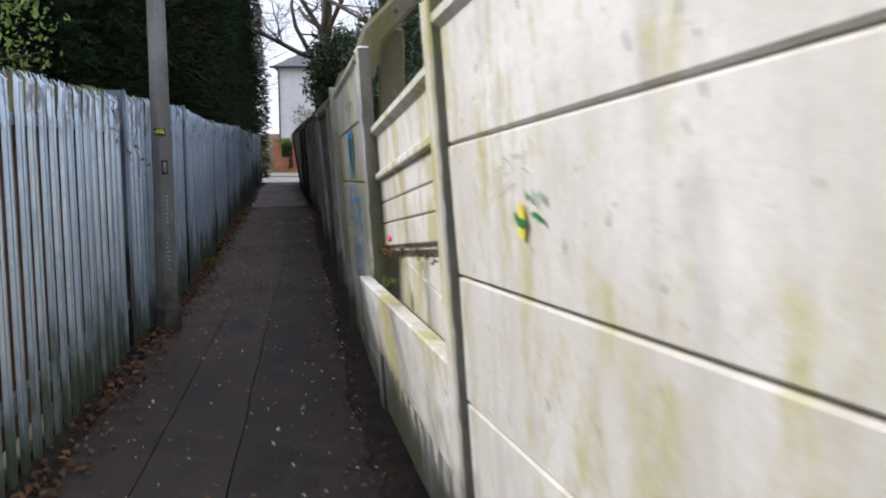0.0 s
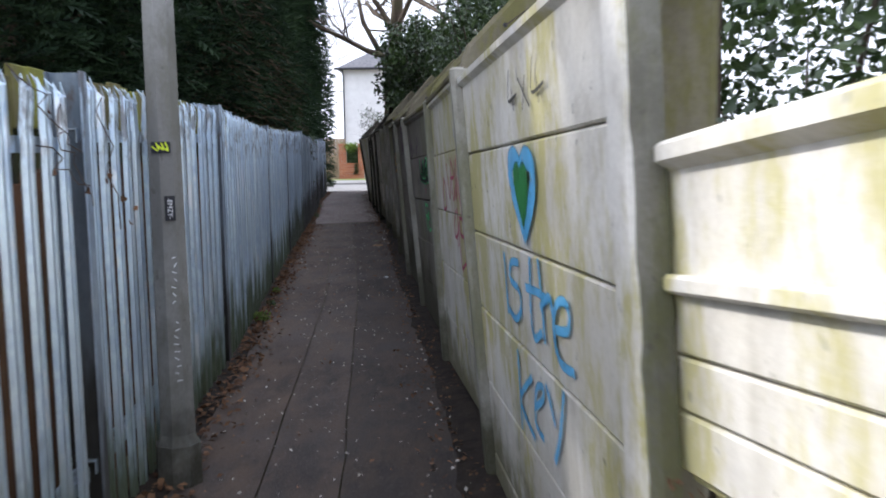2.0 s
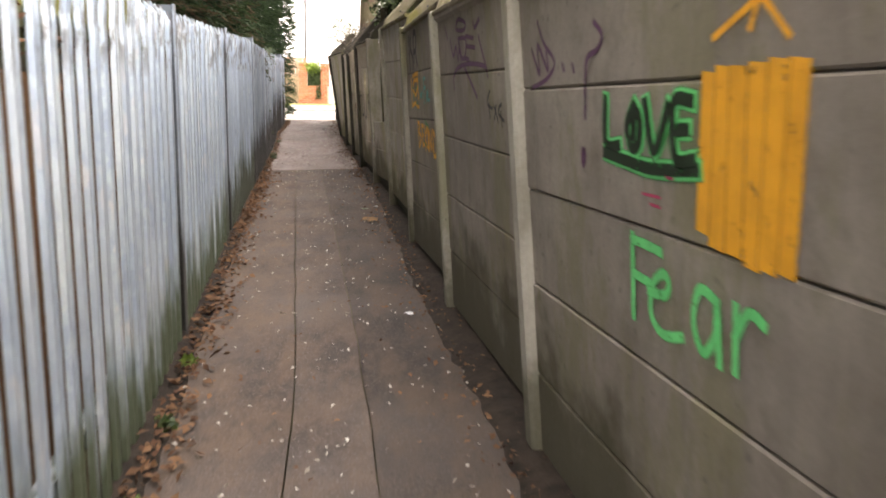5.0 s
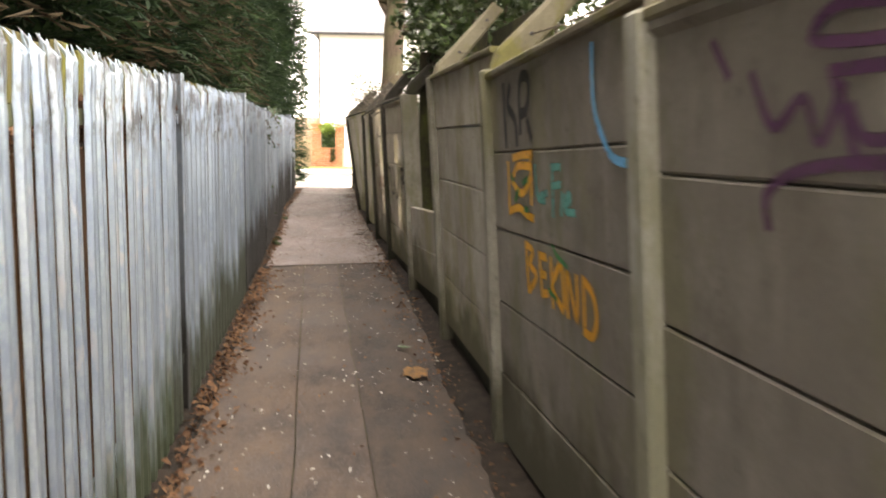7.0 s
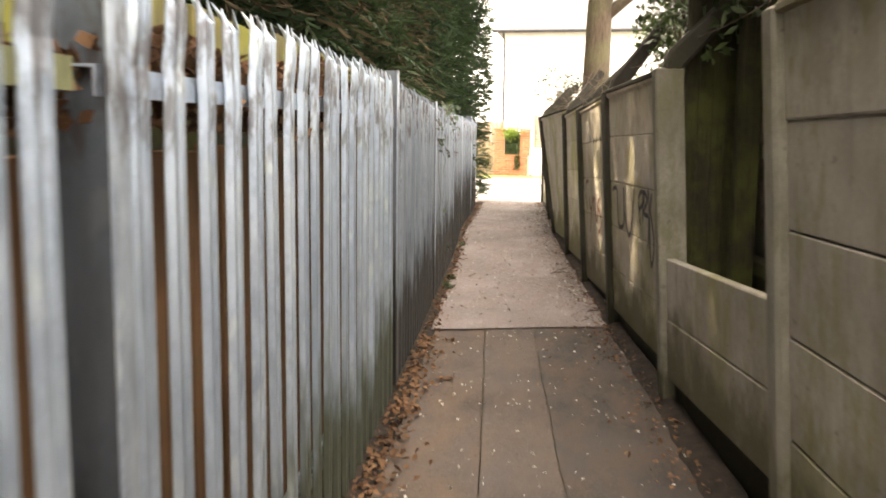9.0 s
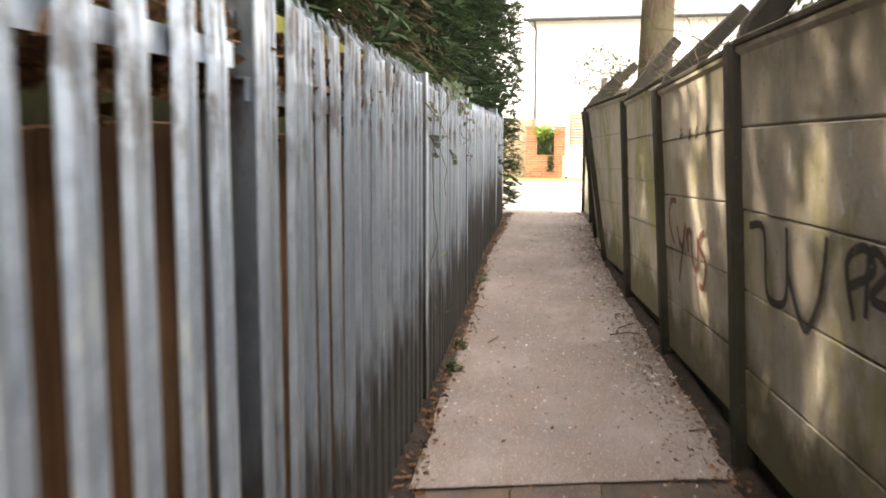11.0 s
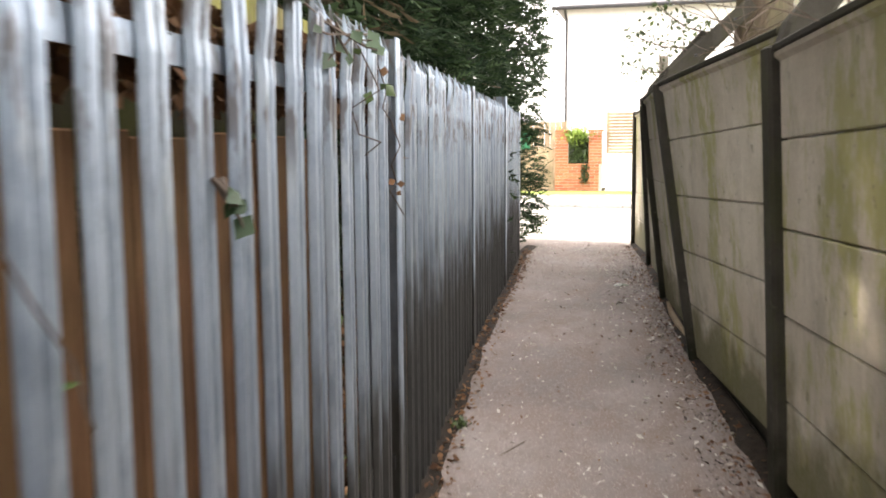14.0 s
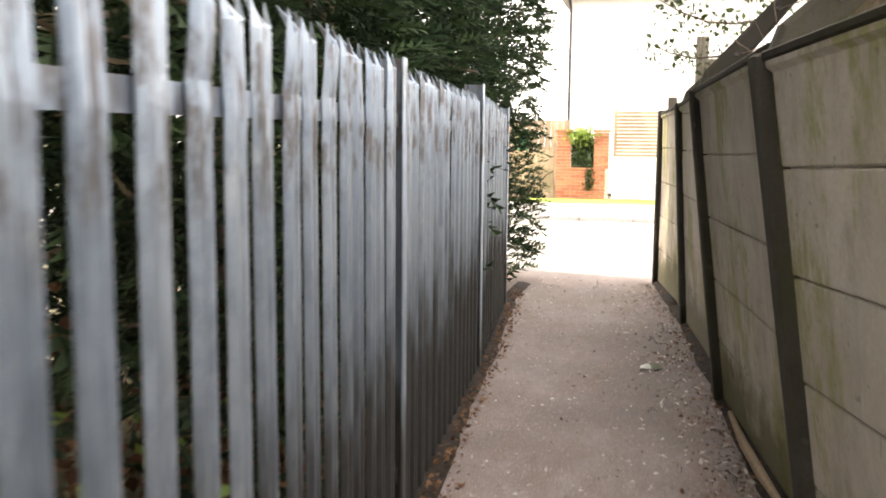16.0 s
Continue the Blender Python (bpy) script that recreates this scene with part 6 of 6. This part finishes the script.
for i, (yv, r, cnt, mt) in enumerate(((7.9, 0.09, 90, M_LIGHTLEAF), (8.6, 0.05, 40, M_LAUREL), (9.3, 0.05, 40, M_LIGHTLEAF), (18.9, 0.07, 60, M_LAUREL), (19.4, 0.05, 40, M_LAUREL), (21.9, 0.06, 40, M_LAUREL))):
    weed((fence_x(yv) + 0.08, yv, lift(yv)), cnt, r, 0.022, 200 + i, mt, "small green weed at the foot of the fence")
weed((0.93, 2.35, 0.62), 50, 0.05, 0.016, 220, M_LIGHTLEAF, "small fern growing in the broken fence bay")

# climbing stems hanging on the steel fence
def vine(p0, p1, seed, nleaf, leafmat, label):
    rr = random.Random(seed)
    t = empty("ivy_vine", p0, label, "plant", "ivy on the steel fence")
    p0, p1 = Vector(p0), Vector(p1)
    bm = bmesh.new()
    pts = [(p1 - p0) * (i / 8) + Vector((rr.gauss(0, 0.012), rr.gauss(0, 0.035), rr.gauss(0, 0.01))) for i in range(9)]
    tube(bm, pts, [0.002] * 9, 4, False)
    part("stem", bm, M_TWIG, t)
    rg = np.random.default_rng(seed)
    f = rg.integers(0, 9, nleaf)
    c = np.array([pts[i] for i in f]) + rg.normal(0, 0.03, (nleaf, 3)) + np.array([0.02, 0, 0])
    o = new("foliage", leaf_mesh("foliage", leaves(rg, c, 0.03, 1.2), leafmat))
    o.parent = t
    o["kind"] = "stuff"


for i, (yv, z0, y2, z1, nl, mt) in enumerate(((20.5, 1.5, 20.62, 1.1, 6, M_DRYLEAF), (20.2, 1.55, 20.35, 1.2, 5, M_LAUREL), (18.4, 1.58, 18.45, 0.35, 5, M_LAUREL), (18.7, 1.55, 18.95, 1.0, 3, M_LAUREL), (4.15, 1.45, 4.3, 1.05, 4, M_DRYLEAF), (3.75, 1.42, 4.0, 1.12, 2, M_DRYLEAF), (4.0, 1.15, 3.7, 1.3, 2, M_DRYLEAF), (3.5, 1.5, 3.95, 1.28, 2, M_DRYLEAF), (19.0, 1.62, 19.9, 1.56, 16, M_LAUREL))):
    vine((fence_x(yv) + 0.03, yv, z0), (fence_x(y2) + 0.035, y2, z1), 300 + i, nl, mt, "ivy stem trailing over the steel fence")

# single items of litter
bm = bmesh.new()
v = [bm.verts.new(p) for p in ((-0.10, -0.05, 0.004), (0.02, -0.07, 0.02), (0.11, -0.02, 0.006), (0.09, 0.06, 0.015), (-0.02, 0.04, 0.035), (-0.09, 0.05, 0.006))]
for f in ((0, 1, 4), (1, 2, 4), (2, 3, 4), (0, 4, 5)):
    bm.faces.new([v[i] for i in f])
ll = tagged(finish("fallen_leaf", bm, M_LAUREL), "large curled grey-green fallen leaf on the path", "leaf")
ll.location = (-1.9, 25.64, lift(25.64) + 0.022)
ll.scale = (0.62, 0.62, 0.62)
ll.modifiers.new("thick", "SOLIDIFY").thickness = 0.003
for i, (x, yv, r, mt) in enumerate(((-0.49, 13.84, 0.05, M_LAUREL), (-0.08, 10.12, 0.03, M_WHITEPVC), (-2.92, 25.78, 0.06, M_WHITEPVC), (-0.38, 14.0, 0.025, M_WHITEPVC))):
    bm = bmesh.new()
    rr = random.Random(i)
    ring = [bm.verts.new((math.cos(a) * r * rr.uniform(0.6, 1.1), math.sin(a) * r * rr.uniform(0.4, 0.8), rr.uniform(0.002, 0.014))) for a in [k * math.tau / 8 for k in range(8)]]
    mid = bm.verts.new((0, 0, 0.016))
    for k in range(8):
        bm.faces.new((ring[k], ring[(k + 1) % 8], mid))
    sc = tagged(finish("paper_scrap", bm, mt), "crumpled scrap of litter lying on the path", "litter", "litter on the path")
    sc.location = (x, yv, lift(yv) + 0.016)
    sc.modifiers.new("thick", "SOLIDIFY").thickness = 0.002
bm = bmesh.new()
tube(bm, [(-1.405, 23.75, 0.10), (-1.455, 24.05, 0.115), (-1.495, 24.4, 0.12), (-1.52, 24.85, 0.12)], [0.012, 0.021, 0.02, 0.012], 8)
tagged(finish("fallen_branch", bm, M_FENCEWOOD), "pale broken branch leaning at the foot of the fence", "branch")
for i, (x, yv, a, L) in enumerate(((-0.86, 18.1, 20, 0.3), (-1.0, 19.0, 100, 0.22), (-1.2, 20.2, 60, 0.25), (-1.25, 20.0, 10, 0.2), (-2.2, 21.6, 70, 0.3), (-2.0, 19.6, 80, 0.2))):
    bm = bmesh.new()
    d = Vector((math.cos(radians(a)), math.sin(radians(a)), 0))
    tube(bm, [Vector((x, yv, 0.02)), Vector((x, yv, 0.03)) + d * L * 0.5 + Vector((0.02, 0.02, 0)), Vector((x, yv, 0.022)) + d * L], [0.005, 0.004, 0.002], 5)
    tagged(finish("twig", bm, M_TWIG), "thin fallen twig lying on the path", "twig", "twigs on the path")
# pink scrap and debris in the broken bay
bm = bmesh.new()
bmesh.ops.create_icosphere(bm, subdivisions=2, radius=0.017)
for q in bm.verts:
    q.co = Vector((q.co.x * 0.6, q.co.y * 1.3, q.co.z * 0.7)) * (1 + 0.3 * noise.noise(q.co * 40))
pk = tagged(finish("plastic_scrap", bm, M_PINK), "crumpled pink plastic scrap wedged in the broken bay", "litter")
pk.location = bb.at(0.62, 0.855, 0.0)
deb = [tuple(bb.at(s, 0.905 - 0.163 * s + lr.gauss(0, 0.008), -0.03 + lr.uniform(-0.015, 0.012))) for s in (lr.uniform(0.05, 0.97) for _ in range(110))]
scatter_stuff("debris", deb, 0.010, M_DRYLEAF, "dead leaf debris wedged between the slipped slabs", "leaves", 9, False)


# tangle of bare twigs above the far end of the concrete fence
tw = random.Random(77)
bm = bmesh.new()
for _ in range(150):
    yv = tw.uniform(18.5, 26.5)
    p = Vector((wall_x(yv) + tw.uniform(0.12, 0.8), yv, tw.uniform(1.5, 1.85)))
    d = Vector((tw.gauss(0.0, 0.5), tw.gauss(-0.1, 0.7), abs(tw.gauss(0.5, 0.45)))).normalized()
    pts = [p.copy()]
    for _s in range(6):
        d = (d + Vector((tw.gauss(0, 0.22), tw.gauss(0, 0.22), tw.gauss(-0.04, 0.2)))).normalized()
        p = p + d * tw.uniform(0.07, 0.14)
        pts.append(p.copy())
    r0 = tw.uniform(0.002, 0.006)
    tube(bm, pts, [r0 * (1 - 0.12 * q) for q in range(7)], 4, False)
tagged(finish("bramble_twigs", bm, M_TWIG), "tangle of bare brown twigs over the top of the concrete fence", "twigs", "", "stuff")

# broad ivy leaves hanging over the pales
def ivy_clump(loc, count, spread, size, seed):
    rg = np.random.default_rng(seed)
    t = empty("ivy_clump", loc, "broad dark green ivy leaves hanging over the steel pales", "plant", "ivy on the steel fence")
    c = rg.normal(0, 1, (count, 3)) * np.array(spread)
    nm = np.tile([1.0, -0.6, 0.5], (count, 1))
    o = new("foliage", leaf_mesh("foliage", leaves(rg, c, size, 1.25, nm), M_IVY))
    o.parent = t
    rr = random.Random(seed)
    bm = bmesh.new()
    for q in c[:8]:
        tube(bm, [(-0.02, rr.uniform(-2, 2) * spread[1], 0.04), tuple(q * 0.6), tuple(q)], [0.004, 0.003, 0.0015], 4, False)
    part("stem", bm, M_TWIG, t)


for i, (yv, z, n, sp, size) in enumerate(((19.68, 1.59, 22, (0.03, 0.15, 0.035), 0.05), (20.05, 1.52, 9, (0.02, 0.12, 0.03), 0.042), (19.25, 1.58, 9, (0.02, 0.12, 0.03), 0.042), (18.36, 1.28, 5, (0.008, 0.025, 0.03), 0.034), (19.37, 1.20, 5, (0.008, 0.015, 0.025), 0.034), (18.3, 1.43, 4, (0.01, 0.04, 0.03), 0.03))):
    ivy_clump((fence_x(yv) + 0.04, yv, z), n, sp, size, 400 + i)

# a splash of orange paint on the asphalt
bm = bmesh.new()
ring = [bm.verts.new((0.065 * math.cos(a) * (1 + 0.9 * noise.noise((math.cos(a) * 2, math.sin(a) * 2, 7))), 0.12 * math.sin(a) * (1 + 0.9 * noise.noise((math.cos(a) * 3, math.sin(a) * 3, 2))), 0.0)) for a in [k * math.tau / 28 for k in range(28)]]
bm.faces.new(ring)
foot_rise = tagged(finish("paint_splash", bm, M_SPLASH), "worn orange paint splash on the asphalt", "paint", "", "structure")
foot_rise.location = (-0.41, 13.28, 0.017)
